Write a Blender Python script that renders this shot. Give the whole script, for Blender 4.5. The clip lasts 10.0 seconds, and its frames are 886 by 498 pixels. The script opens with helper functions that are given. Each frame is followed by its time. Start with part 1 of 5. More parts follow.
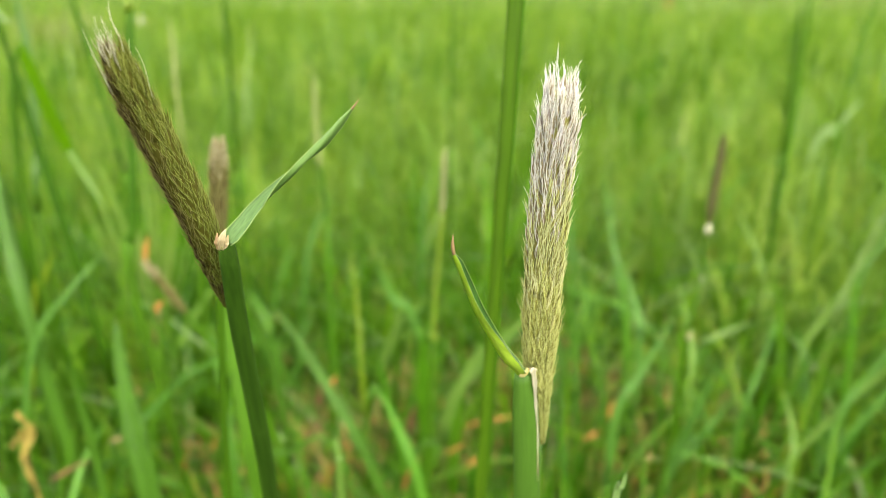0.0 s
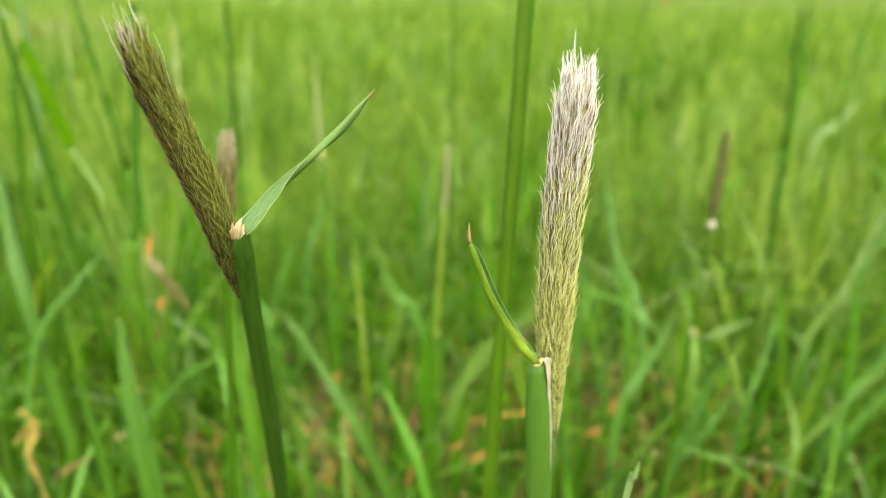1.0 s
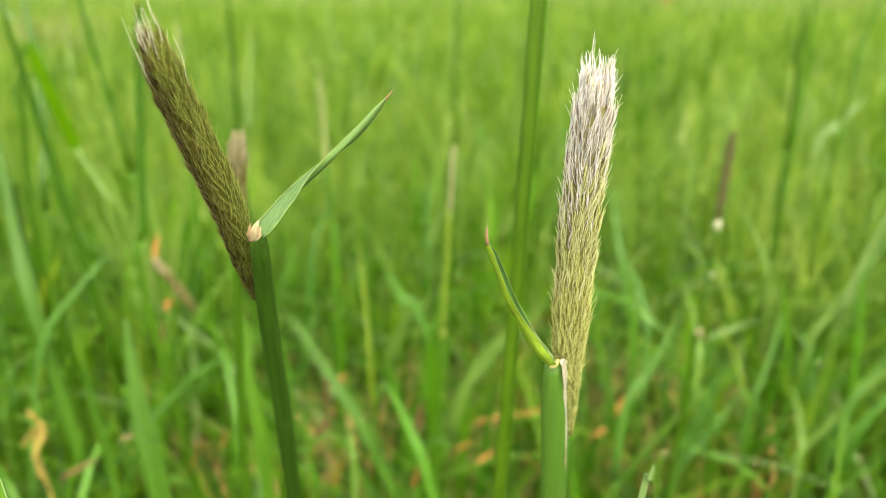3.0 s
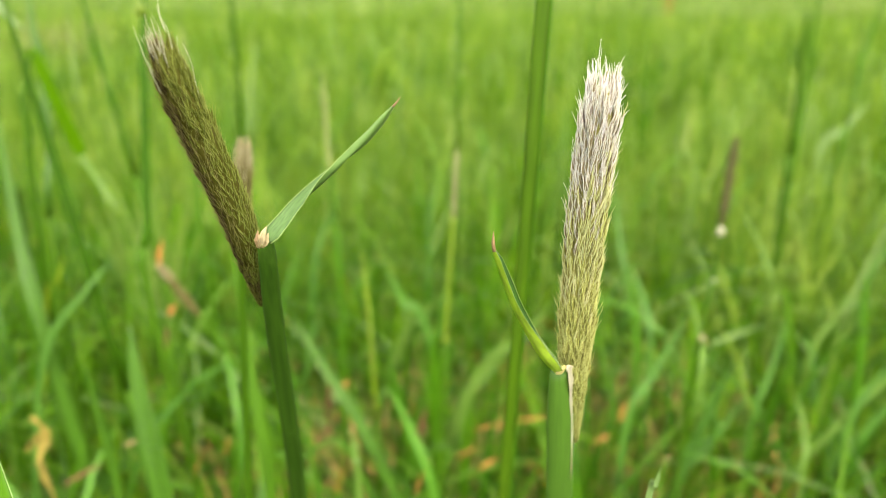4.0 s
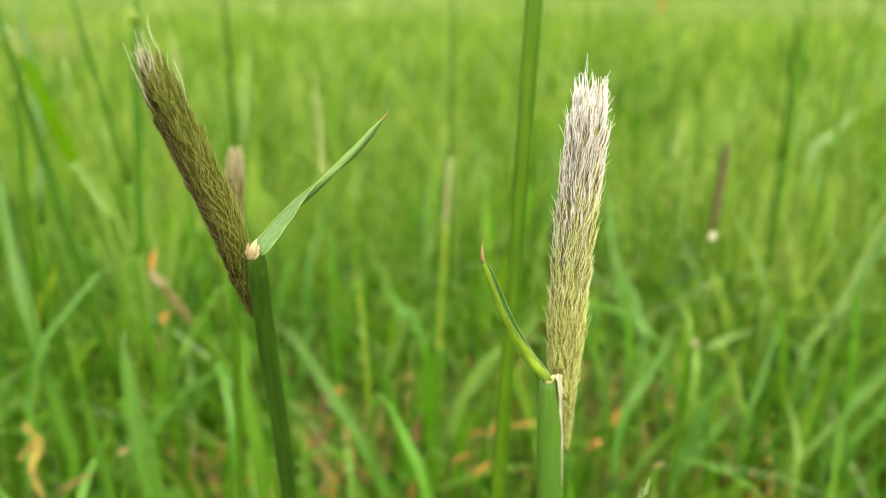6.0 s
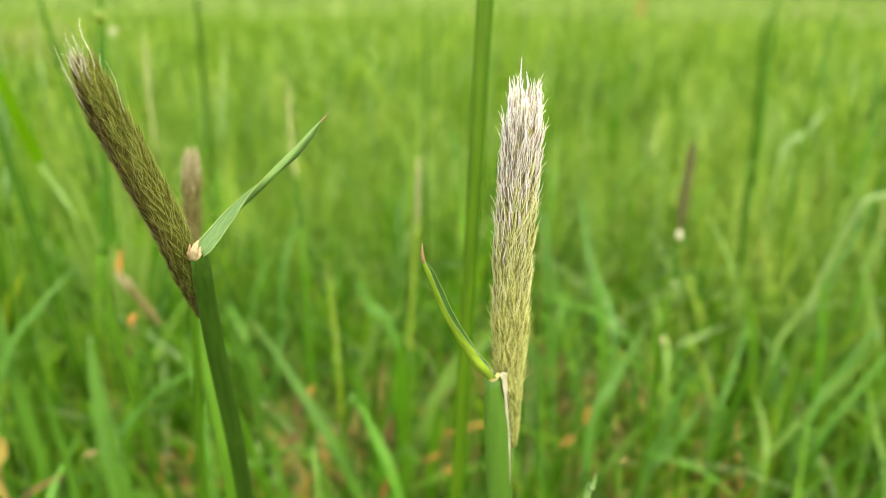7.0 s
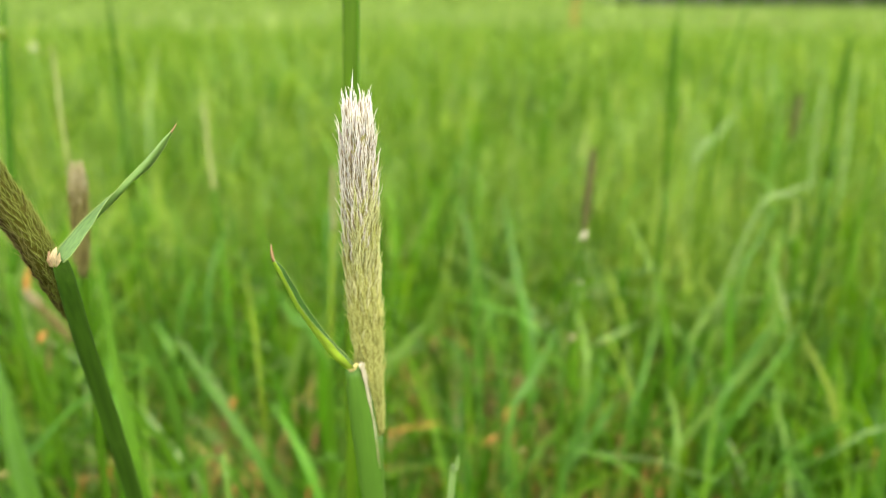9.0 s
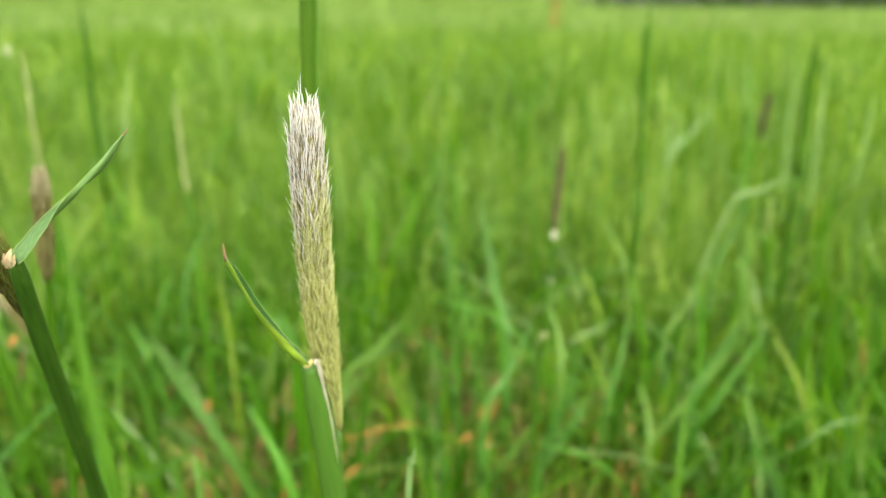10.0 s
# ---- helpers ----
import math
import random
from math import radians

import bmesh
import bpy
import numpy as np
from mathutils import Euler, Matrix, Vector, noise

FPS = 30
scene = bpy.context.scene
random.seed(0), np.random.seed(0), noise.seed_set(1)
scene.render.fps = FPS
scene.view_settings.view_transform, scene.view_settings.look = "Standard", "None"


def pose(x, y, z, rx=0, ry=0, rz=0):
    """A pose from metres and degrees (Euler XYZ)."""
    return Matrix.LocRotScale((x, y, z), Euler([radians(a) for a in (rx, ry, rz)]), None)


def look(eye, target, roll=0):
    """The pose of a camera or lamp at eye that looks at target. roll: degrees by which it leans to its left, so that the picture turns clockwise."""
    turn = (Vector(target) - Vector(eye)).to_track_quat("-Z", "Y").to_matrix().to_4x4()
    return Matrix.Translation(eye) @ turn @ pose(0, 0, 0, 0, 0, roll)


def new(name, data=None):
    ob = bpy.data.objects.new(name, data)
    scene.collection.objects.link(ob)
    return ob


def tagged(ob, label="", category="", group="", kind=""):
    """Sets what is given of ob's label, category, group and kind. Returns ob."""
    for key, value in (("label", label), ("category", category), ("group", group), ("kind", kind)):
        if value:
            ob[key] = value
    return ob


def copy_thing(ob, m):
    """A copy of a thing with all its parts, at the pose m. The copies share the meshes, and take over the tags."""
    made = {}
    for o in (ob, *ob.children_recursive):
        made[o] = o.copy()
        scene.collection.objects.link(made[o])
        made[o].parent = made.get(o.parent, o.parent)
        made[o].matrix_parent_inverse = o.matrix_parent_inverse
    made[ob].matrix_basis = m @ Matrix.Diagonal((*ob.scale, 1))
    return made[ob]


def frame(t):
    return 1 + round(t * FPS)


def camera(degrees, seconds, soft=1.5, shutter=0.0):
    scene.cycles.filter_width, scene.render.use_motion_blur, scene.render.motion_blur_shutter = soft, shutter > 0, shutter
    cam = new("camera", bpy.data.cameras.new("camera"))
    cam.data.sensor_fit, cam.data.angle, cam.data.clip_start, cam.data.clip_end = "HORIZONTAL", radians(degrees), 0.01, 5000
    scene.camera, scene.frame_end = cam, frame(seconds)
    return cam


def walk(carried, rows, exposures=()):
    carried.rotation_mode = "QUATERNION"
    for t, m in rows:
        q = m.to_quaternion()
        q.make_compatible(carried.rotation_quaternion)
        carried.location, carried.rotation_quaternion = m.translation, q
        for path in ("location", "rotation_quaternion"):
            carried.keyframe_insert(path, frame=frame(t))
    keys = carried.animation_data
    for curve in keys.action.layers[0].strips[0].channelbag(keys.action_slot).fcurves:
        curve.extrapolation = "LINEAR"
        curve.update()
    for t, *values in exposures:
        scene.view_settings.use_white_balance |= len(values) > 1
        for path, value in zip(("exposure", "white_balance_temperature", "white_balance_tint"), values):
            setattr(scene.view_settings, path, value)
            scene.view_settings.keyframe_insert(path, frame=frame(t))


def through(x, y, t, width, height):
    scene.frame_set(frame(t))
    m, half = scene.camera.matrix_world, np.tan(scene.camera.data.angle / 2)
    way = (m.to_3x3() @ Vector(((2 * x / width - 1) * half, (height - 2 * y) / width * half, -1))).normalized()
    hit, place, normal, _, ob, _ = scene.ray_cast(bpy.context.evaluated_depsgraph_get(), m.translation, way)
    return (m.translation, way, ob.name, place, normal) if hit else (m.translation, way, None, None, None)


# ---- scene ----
cam = camera(62.4, 10.0, soft=0.85)
ROWS = [
    (0.0, 0.00000, 0.00000, 0.40000, -0.000, -20.338, 0.800),
    (0.5, -0.00198, -0.00029, 0.39841, -0.112, -20.431, 0.837),
    (1.0, -0.00299, -0.00067, 0.39831, -0.174, -20.374, 0.800),
    (1.5, -0.00397, -0.00081, 0.39786, -0.350, -20.451, 0.911),
    (2.0, -0.00350, -0.00118, 0.39809, -0.331, -20.563, 0.824),
    (2.5, -0.00461, -0.00019, 0.39829, -0.196, -20.554, 0.673),
    (4.0, -0.00664, -0.00085, 0.39873, 0.041, -19.918, 0.600),
    (4.5, -0.00635, -0.00049, 0.39894, 0.140, -19.991, 0.339),
    (5.0, -0.00689, -0.00029, 0.39974, -0.015, -19.872, 0.549),
    (5.5, -0.00710, -0.00061, 0.40011, -0.134, -19.626, 0.633),
    (7.0, 0.00143, -0.00269, 0.40094, -1.813, -19.648, 0.759),
    (7.5, 0.00441, -0.00288, 0.40124, -2.976, -19.520, 1.296),
    (8.0, 0.00598, -0.00300, 0.40081, -4.330, -19.782, 1.223),
    (8.5, 0.01377, -0.01154, 0.40270, -5.101, -19.119, 0.877),
    (9.0, 0.01895, -0.01500, 0.40241, -6.242, -18.781, 0.426),
    (9.5, 0.02282, -0.01687, 0.40269, -7.181, -18.757, 0.271),
    (10.0, 0.02510, -0.01999, 0.40308, -7.590, -18.640, 0.249),
]
walk(cam, [(t, pose(x, y, z, 0, 0, yaw) @ pose(0, 0, 0, 90 + pitch) @ pose(0, 0, 0, 0, 0, roll)) for t, x, y, z, yaw, pitch, roll in ROWS],
     exposures=[(0.0, 2.39, 7500, 5.5), (2.5, 2.44, 7750, 6.5), (8.5, 2.44, 7750, 6.5), (9.2, 2.38, 7450, 5), (10.0, 2.36, 7200, 3.5)])
cam.data.dof.use_dof = True
cam.data.dof.focus_distance = 0.121
cam.data.dof.aperture_fstop = 12.8

# ---- sky and light: bright overcast ----
SUN_FROM = Vector((0.16, -0.45, 0.9)).normalized()
world = bpy.data.worlds.new("sky")
scene.world = world
world.use_nodes = True
sky = world.node_tree.nodes.new("ShaderNodeTexSky")
sky.sky_type = "NISHITA"
sky.sun_disc = False
sky.sun_elevation = math.asin(SUN_FROM.z)
sky.sun_rotation = math.atan2(SUN_FROM.x, SUN_FROM.y)
sky.dust_density = 3.0
cloud = world.node_tree.nodes.new("ShaderNodeHueSaturation")  # thin cloud takes most of the blue away
cloud.inputs["Saturation"].default_value = 0.35
world.node_tree.links.new(sky.outputs[0], cloud.inputs["Color"])
world.node_tree.links.new(cloud.outputs[0], world.node_tree.nodes["Background"].inputs[0])
world.node_tree.nodes["Background"].inputs[1].default_value = 0.15
sun = new("sun", bpy.data.lights.new("sun", "SUN"))
sun.data.energy = 0.7
sun.data.angle = radians(50)
sun.data.color = (1.0, 0.95, 0.86)
sun.matrix_world = look(SUN_FROM * 20, (0, 0, 0))


# ---- materials ----
def mix_colour(nt, fac, a, b, blend="MIX"):
    n = nt.nodes.new("ShaderNodeMix")
    n.data_type, n.blend_type = "RGBA", blend
    for socket, value in ((n.inputs[0], fac), (n.inputs[6], a), (n.inputs[7], b)):
        if isinstance(value, bpy.types.NodeSocket):
            nt.links.new(value, socket)
        elif isinstance(value, (int, float)):
            socket.default_value = value
        else:
            socket.default_value = (*value, 1)
    return n.outputs[2]


def ramp(nt, fac, stops):
    n = nt.nodes.new("ShaderNodeValToRGB")
    nt.links.new(fac, n.inputs[0])
    while len(n.color_ramp.elements) < len(stops):
        n.color_ramp.elements.new(0.5)
    for e, (at, colour) in zip(n.color_ramp.elements, stops):
        e.position, e.color = at, (*colour, 1)
    return n.outputs[0]


def noise_tex(nt, scale, detail=3.0, coords=None, stretch=None):
    n = nt.nodes.new("ShaderNodeTexNoise")
    n.inputs["Scale"].default_value, n.inputs["Detail"].default_value = scale, detail
    if coords:
        if stretch:
            m = nt.nodes.new("ShaderNodeMapping")
            m.inputs["Scale"].default_value = stretch
            nt.links.new(coords, m.inputs[0])
            coords = m.outputs[0]
        nt.links.new(coords, n.inputs["Vector"])
    return n.outputs["Fac"]


def leaf_material(name, stops, vary="island", through=0.4, rough=0.42, vein=None, stain=None, gloss=0.35, patch=(7.0, (0.84, 0.88, 0.8), (1.3, 1.16, 1.25)), glow=0.55, ridge=1.0):
    """A leaf: its colour varies from blade to blade and along it, light passes through, fine ribs run lengthwise (by UV)."""
    mat = bpy.data.materials.new(name)
    mat.use_nodes = True
    nt = mat.node_tree
    bsdf = nt.nodes["Principled BSDF"]
    bsdf.inputs["Roughness"].default_value = rough
    bsdf.inputs["Specular IOR Level"].default_value = gloss
    tc = nt.nodes.new("ShaderNodeTexCoord")
    if vary == "island":
        rnd = nt.nodes.new("ShaderNodeNewGeometry").outputs["Random Per Island"]
    else:
        rnd = nt.nodes.new("ShaderNodeObjectInfo").outputs["Random"]
    base = ramp(nt, rnd, stops)
    blotch = noise_tex(nt, 60.0, 4.0, tc.outputs["Object"])
    base = mix_colour(nt, blotch, base, mix_colour(nt, 1.0, base, (0.62, 0.7, 0.5), "MULTIPLY"))
    if vary == "island":
        spread = noise_tex(nt, patch[0], 3.0, tc.outputs["Object"])
        base = mix_colour(nt, 1.0, base, ramp(nt, spread, [(0.35, patch[1]), (0.5, (1.0, 1.0, 1.0)), (0.65, patch[2])]), "MULTIPLY")
    if stain:
        spots = noise_tex(nt, 35.0, 5.0, tc.outputs["Object"])
        base = mix_colour(nt, ramp(nt, spots, [(0.6, (0, 0, 0)), (0.72, (1, 1, 1))]), base, stain)
    if vein:
        ribs = noise_tex(nt, 1.0, 2.0, tc.outputs["UV"], (vein, 1.2, 1))
        base = mix_colour(nt, ramp(nt, ribs, [(0.35, (0, 0, 0)), (0.65, (1, 1, 1))]), base, mix_colour(nt, 1.0, base, (1 + 0.5 * ridge, 1 + 0.45 * ridge, 1 + 0.4 * ridge), "MULTIPLY"))
        bump = nt.nodes.new("ShaderNodeBump")
        bump.inputs["Strength"].default_value, bump.inputs["Distance"].default_value = 0.35 * ridge, 0.0002
        nt.links.new(ribs, bump.inputs["Height"])
        nt.links.new(bump.outputs[0], bsdf.inputs["Normal"])
    nt.links.new(base, bsdf.inputs["Base Color"])
    lucid = nt.nodes.new("ShaderNodeBsdfTranslucent")
    nt.links.new(mix_colour(nt, 1.0, base, (1.25, 1.2, glow), "MULTIPLY"), lucid.inputs[0])
    mixer = nt.nodes.new("ShaderNodeMixShader")
    mixer.inputs[0].default_value = through
    nt.links.new(bsdf.outputs[0], mixer.inputs[1])
    nt.links.new(lucid.outputs[0], mixer.inputs[2])
    nt.links.new(mixer.outputs[0], nt.nodes["Material Output"].inputs[0])
    return mat


def plain_leaf(name, colour, dark=0.75, **rest):
    return leaf_material(name, [(0.0, tuple(c * dark for c in colour)), (1.0, colour)], vary="object", **rest)


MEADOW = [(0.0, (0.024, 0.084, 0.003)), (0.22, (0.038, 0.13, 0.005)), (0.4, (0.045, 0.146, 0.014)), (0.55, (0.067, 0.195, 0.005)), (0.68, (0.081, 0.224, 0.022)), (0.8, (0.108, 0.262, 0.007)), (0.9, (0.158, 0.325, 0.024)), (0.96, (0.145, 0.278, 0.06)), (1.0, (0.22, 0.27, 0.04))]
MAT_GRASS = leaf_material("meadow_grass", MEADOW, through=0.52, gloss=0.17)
# Greens lighten with distance: haze and lit blade tips are put into the colour.
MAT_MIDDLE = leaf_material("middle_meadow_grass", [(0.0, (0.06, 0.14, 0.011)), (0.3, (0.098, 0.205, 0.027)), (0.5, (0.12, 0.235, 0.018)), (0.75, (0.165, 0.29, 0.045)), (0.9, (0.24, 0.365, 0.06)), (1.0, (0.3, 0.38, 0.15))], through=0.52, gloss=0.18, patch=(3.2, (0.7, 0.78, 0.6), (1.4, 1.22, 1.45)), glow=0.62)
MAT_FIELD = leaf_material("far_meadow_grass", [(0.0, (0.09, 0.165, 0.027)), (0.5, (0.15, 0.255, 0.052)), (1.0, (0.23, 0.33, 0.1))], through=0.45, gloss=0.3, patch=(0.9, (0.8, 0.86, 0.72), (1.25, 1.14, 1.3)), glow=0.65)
MAT_LITTER = leaf_material("dry_litter", [(0.0, (0.12, 0.06, 0.03)), (0.45, (0.3, 0.17, 0.06)), (0.75, (0.42, 0.3, 0.13)), (1.0, (0.5, 0.16, 0.03))], through=0.2, rough=0.7)
MAT_BLADE = leaf_material("grass_blade", MEADOW[:5], vary="object", vein=14, through=0.45)
MAT_BRIGHT = plain_leaf("bright_grass_blade", (0.066, 0.175, 0.008), vein=14, through=0.4)
MAT_BLUE = plain_leaf("bluish_grass_blade", (0.072, 0.188, 0.03), vein=14, through=0.35)
MAT_COOL = plain_leaf("cool_green_blade", (0.055, 0.148, 0.013), vein=14, through=0.35)
MAT_PALE = plain_leaf("pale_grass_blade", (0.125, 0.235, 0.045), vein=14, through=0.35)
MAT_DARKSTEM = plain_leaf("dark_grass_stem", (0.043, 0.118, 0.004), vein=10, through=0.2, rough=0.6, gloss=0.15)
MAT_DEEP = plain_leaf("deep_green_stem", (0.026, 0.085, 0.002), vein=10, through=0.15, rough=0.6, gloss=0.1)
MAT_STRAW = plain_leaf("straw_green_stem", (0.18, 0.215, 0.075), vein=8, through=0.2, rough=0.6)
MAT_YELLOW = plain_leaf("yellowing_stem", (0.14, 0.215, 0.012), vein=8, through=0.2)
MAT_TAN = plain_leaf("dry_tan_leaf", (0.25, 0.19, 0.09), vein=10, through=0.2, rough=0.7)
MAT_ORANGE = plain_leaf("rust_orange_leaf", (0.29, 0.135, 0.028), vein=8, through=0.2, rough=0.7)
MAT_TALL = plain_leaf("tall_stem_green", (0.046, 0.104, 0.004), vein=9, through=0.15, rough=0.55, gloss=0.15)
MAT_SHEATH_L = plain_leaf("dark_green_sheath", (0.024, 0.062, 0.006), vein=9, through=0.05, rough=0.6, gloss=0.1, stain=(0.05, 0.11, 0.014))
MAT_SHEATH_R = plain_leaf("green_sheath", (0.066, 0.15, 0.02), vein=22, through=0.12, rough=0.5, gloss=0.3, ridge=0.35)
MAT_LEAF_L = plain_leaf("bluish_leaf", (0.12, 0.215, 0.06), vein=26, through=0.25, rough=0.5, ridge=0.5)
MAT_LEAF_BLUE = plain_leaf("leaf_upper_face", (0.092, 0.168, 0.066), vein=30, through=0.2, rough=0.5, gloss=0.3, ridge=0.9)
MAT_RIM = plain_leaf("pale_leaf_rim", (0.3, 0.42, 0.17), dark=0.9, through=0.3, rough=0.5)
# Folded leaf: light on the outer face and shade inside are put into these colours.
MAT_LEAF_R_LIT = plain_leaf("fresh_leaf_lit_face", (0.42, 0.6, 0.07), vein=12, through=0.42, rough=0.45)
MAT_LEAF_IN_SHADE = plain_leaf("leaf_shaded_upper_side", (0.03, 0.09, 0.012), vein=12, through=0.12, rough=0.5)
MAT_LIME = plain_leaf("lime_leaf", (0.062, 0.165, 0.001), vein=12, through=0.4, rough=0.7, gloss=0.05)
MAT_RUST = plain_leaf("rust_red_leaf", (0.14, 0.068, 0.03), vein=8, through=0.15, rough=0.75)
MAT_DRYLEAF = plain_leaf("yellow_tan_leaf", (0.2, 0.155, 0.032), vein=8, through=0.2, rough=0.75, stain=(0.15, 0.09, 0.045))
# For pale blades, and for sky glints painted as a pale blade colour.
MAT_GLINT = plain_leaf("pale_and_glint_blade", (0.18, 0.285, 0.11), vein=12, through=0.3, rough=0.3)
MAT_TIP = plain_leaf("reddish_leaf_tip", (0.34, 0.2, 0.12), through=0.2, rough=0.6)
MAT_MEMBRANE = plain_leaf("whitish_membrane", (0.6, 0.54, 0.46), dark=0.9, through=0.35, rough=0.5, stain=(0.48, 0.34, 0.24))
MAT_PAPER = plain_leaf("cream_papery_collar", (0.5, 0.42, 0.3), dark=0.9, through=0.35, rough=0.5, vein=18, stain=(0.36, 0.23, 0.15))
MAT_BLUSH = plain_leaf("pinkish_brown_collar", (0.4, 0.26, 0.17), dark=0.85, through=0.3, rough=0.55, vein=12)
MAT_COLLAR = plain_leaf("pale_yellow_collar", (0.42, 0.36, 0.14), dark=0.95, through=0.2, rough=0.5)
MAT_WHITE = plain_leaf("white_fluff", (0.45, 0.44, 0.34), dark=0.95, through=0.3, rough=0.7)
MAT_PINK = plain_leaf("pinkish_bud", (0.3, 0.28, 0.15), through=0.2, rough=0.6)


def spike_material(name, colour, other, gloss=0.25):
    mat = leaf_material(name, [(0.0, colour), (1.0, other)], vary="object", through=0.25, rough=0.6, gloss=gloss)
    return mat


R_BODY = [spike_material("spikelet_yellow_green", (0.27, 0.26, 0.06), (0.36, 0.345, 0.105)),
          spike_material("spikelet_straw", (0.27, 0.245, 0.07), (0.37, 0.335, 0.12)),
          spike_material("spikelet_mauve", (0.26, 0.2, 0.125), (0.36, 0.285, 0.2)),
          spike_material("spikelet_whitish", (0.37, 0.29, 0.3), (0.5, 0.415, 0.45))]
R_KEEL = [spike_material("keel_yellow", (0.6, 0.59, 0.24), (0.76, 0.74, 0.38)),
          spike_material("keel_cream", (0.66, 0.64, 0.36), (0.8, 0.77, 0.54)),
          spike_material("keel_lilac", (0.76, 0.69, 0.74), (0.88, 0.81, 0.9)),
          spike_material("keel_white", (0.84, 0.78, 0.94), (0.93, 0.89, 1.0))]
# Olive to brown levels: pigment, with the lit and shaded sides coloured in.
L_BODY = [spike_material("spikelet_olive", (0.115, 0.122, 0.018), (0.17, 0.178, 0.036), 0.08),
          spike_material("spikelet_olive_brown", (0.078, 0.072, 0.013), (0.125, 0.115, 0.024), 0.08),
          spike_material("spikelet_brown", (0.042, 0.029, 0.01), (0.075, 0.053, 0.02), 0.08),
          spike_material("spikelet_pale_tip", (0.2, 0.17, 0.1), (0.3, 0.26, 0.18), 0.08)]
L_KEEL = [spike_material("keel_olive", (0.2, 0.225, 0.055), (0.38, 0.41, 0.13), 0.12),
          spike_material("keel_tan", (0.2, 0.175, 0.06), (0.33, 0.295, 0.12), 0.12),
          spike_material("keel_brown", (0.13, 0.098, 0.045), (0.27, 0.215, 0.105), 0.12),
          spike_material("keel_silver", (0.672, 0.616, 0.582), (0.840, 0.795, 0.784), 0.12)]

SOFT_BODY = [spike_material("spikelet_soft_tan", (0.15, 0.135, 0.045), (0.21, 0.19, 0.07), 0.08), spike_material("spikelet_soft_brown", (0.11, 0.09, 0.032), (0.15, 0.125, 0.05), 0.08), spike_material("spikelet_soft_pink", (0.27, 0.225, 0.12), (0.36, 0.3, 0.18), 0.08)]
SOFT_KEEL = [spike_material("keel_soft_tan", (0.24, 0.215, 0.09), (0.33, 0.3, 0.14), 0.1), spike_material("keel_soft_brown", (0.15, 0.115, 0.05), (0.22, 0.175, 0.08), 0.1), spike_material("keel_soft_pink", (0.42, 0.36, 0.24), (0.52, 0.45, 0.33), 0.1)]
DARK_BODY = [spike_material("spikelet_dark_olive", (0.045, 0.046, 0.013), (0.068, 0.067, 0.02), 0.08), spike_material("spikelet_dark_grey", (0.058, 0.055, 0.022), (0.085, 0.08, 0.032), 0.08)]
DARK_KEEL = [spike_material("keel_dark_olive", (0.09, 0.092, 0.035), (0.125, 0.122, 0.05), 0.1), spike_material("keel_dark_grey", (0.115, 0.108, 0.05), (0.16, 0.15, 0.075), 0.1)]

MAT_SOIL = bpy.data.materials.new("soil")
MAT_SOIL.use_nodes = True
_nt = MAT_SOIL.node_tree
_tc = _nt.nodes.new("ShaderNodeTexCoord")
_c = ramp(_nt, noise_tex(_nt, 25.0, 8.0, _tc.outputs["Object"]), [(0.3, (0.035, 0.02, 0.01)), (0.55, (0.08, 0.045, 0.022)), (0.75, (0.15, 0.085, 0.045))])
_m = ramp(_nt, noise_tex(_nt, 3.0, 6.0, _tc.outputs["Object"]), [(0.3, (0, 0, 0)), (0.6, (1, 1, 1))])
_c = mix_colour(_nt, _m, _c, (0.06, 0.105, 0.013))
_nt.links.new(_c, _nt.nodes["Principled BSDF"].inputs["Base Color"])
_nt.nodes["Principled BSDF"].inputs["Roughness"].default_value = 0.95
_b = _nt.nodes.new("ShaderNodeBump")
_b.inputs["Distance"].default_value = 0.01
_nt.links.new(noise_tex(_nt, 120.0, 6.0, _tc.outputs["Object"]), _b.inputs["Height"])
_nt.links.new(_b.outputs[0], _nt.nodes["Principled BSDF"].inputs["Normal"])


# ---- geometry helpers ----
class Geo:
    """Vertices, faces, material slots and UVs of one mesh."""

    def __init__(self):
        self.v, self.f, self.m, self.uv = [], [], [], []

    def loft(self, rings, slot=0, closed=True, caps=True):
        """Join rings of equal point counts into a skin."""
        at, k = len(self.v), len(rings[0])
        for i, ring in enumerate(rings):
            for j, p in enumerate(ring):
                self.v.append(tuple(p))
                self.uv.append((j / k, i / 4))
        for i in range(len(rings) - 1):
            for j in range(k if closed else k - 1):
                a, b = at + i * k + j, at + i * k + (j + 1) % k
                self.f.append((a, b, b + k, a + k))
                self.m.append(slot)
        if caps and closed:
            self.f.append(tuple(at + j for j in reversed(range(k))))
            self.f.append(tuple(at + (len(rings) - 1) * k + j for j in range(k)))
            self.m += [slot, slot]

    def add(self, other, matrix, slot_shift=0):
        at = len(self.v)
        self.v += [tuple(matrix @ Vector(p)) for p in other.v]
        self.uv += other.uv
        self.f += [tuple(at + i for i in face) for face in other.f]
        self.m += [s + slot_shift for s in other.m]

    def mesh(self, name, mats):
        me = bpy.data.meshes.new(name)
        me.from_pydata(self.v, [], self.f)
        for mat in mats:
            me.materials.append(mat)
        me.polygons.foreach_set("material_index", np.array(self.m, dtype=np.int32))
        me.polygons.foreach_set("use_smooth", np.ones(len(self.f), dtype=bool))
        layer = me.uv_layers.new(name="UVMap")
        idx = np.empty(len(me.loops), dtype=np.int32)
        me.loops.foreach_get("vertex_index", idx)
        layer.data.foreach_set("uv", np.array(self.uv, dtype=np.float32)[idx].ravel())
        me.update()
        return me


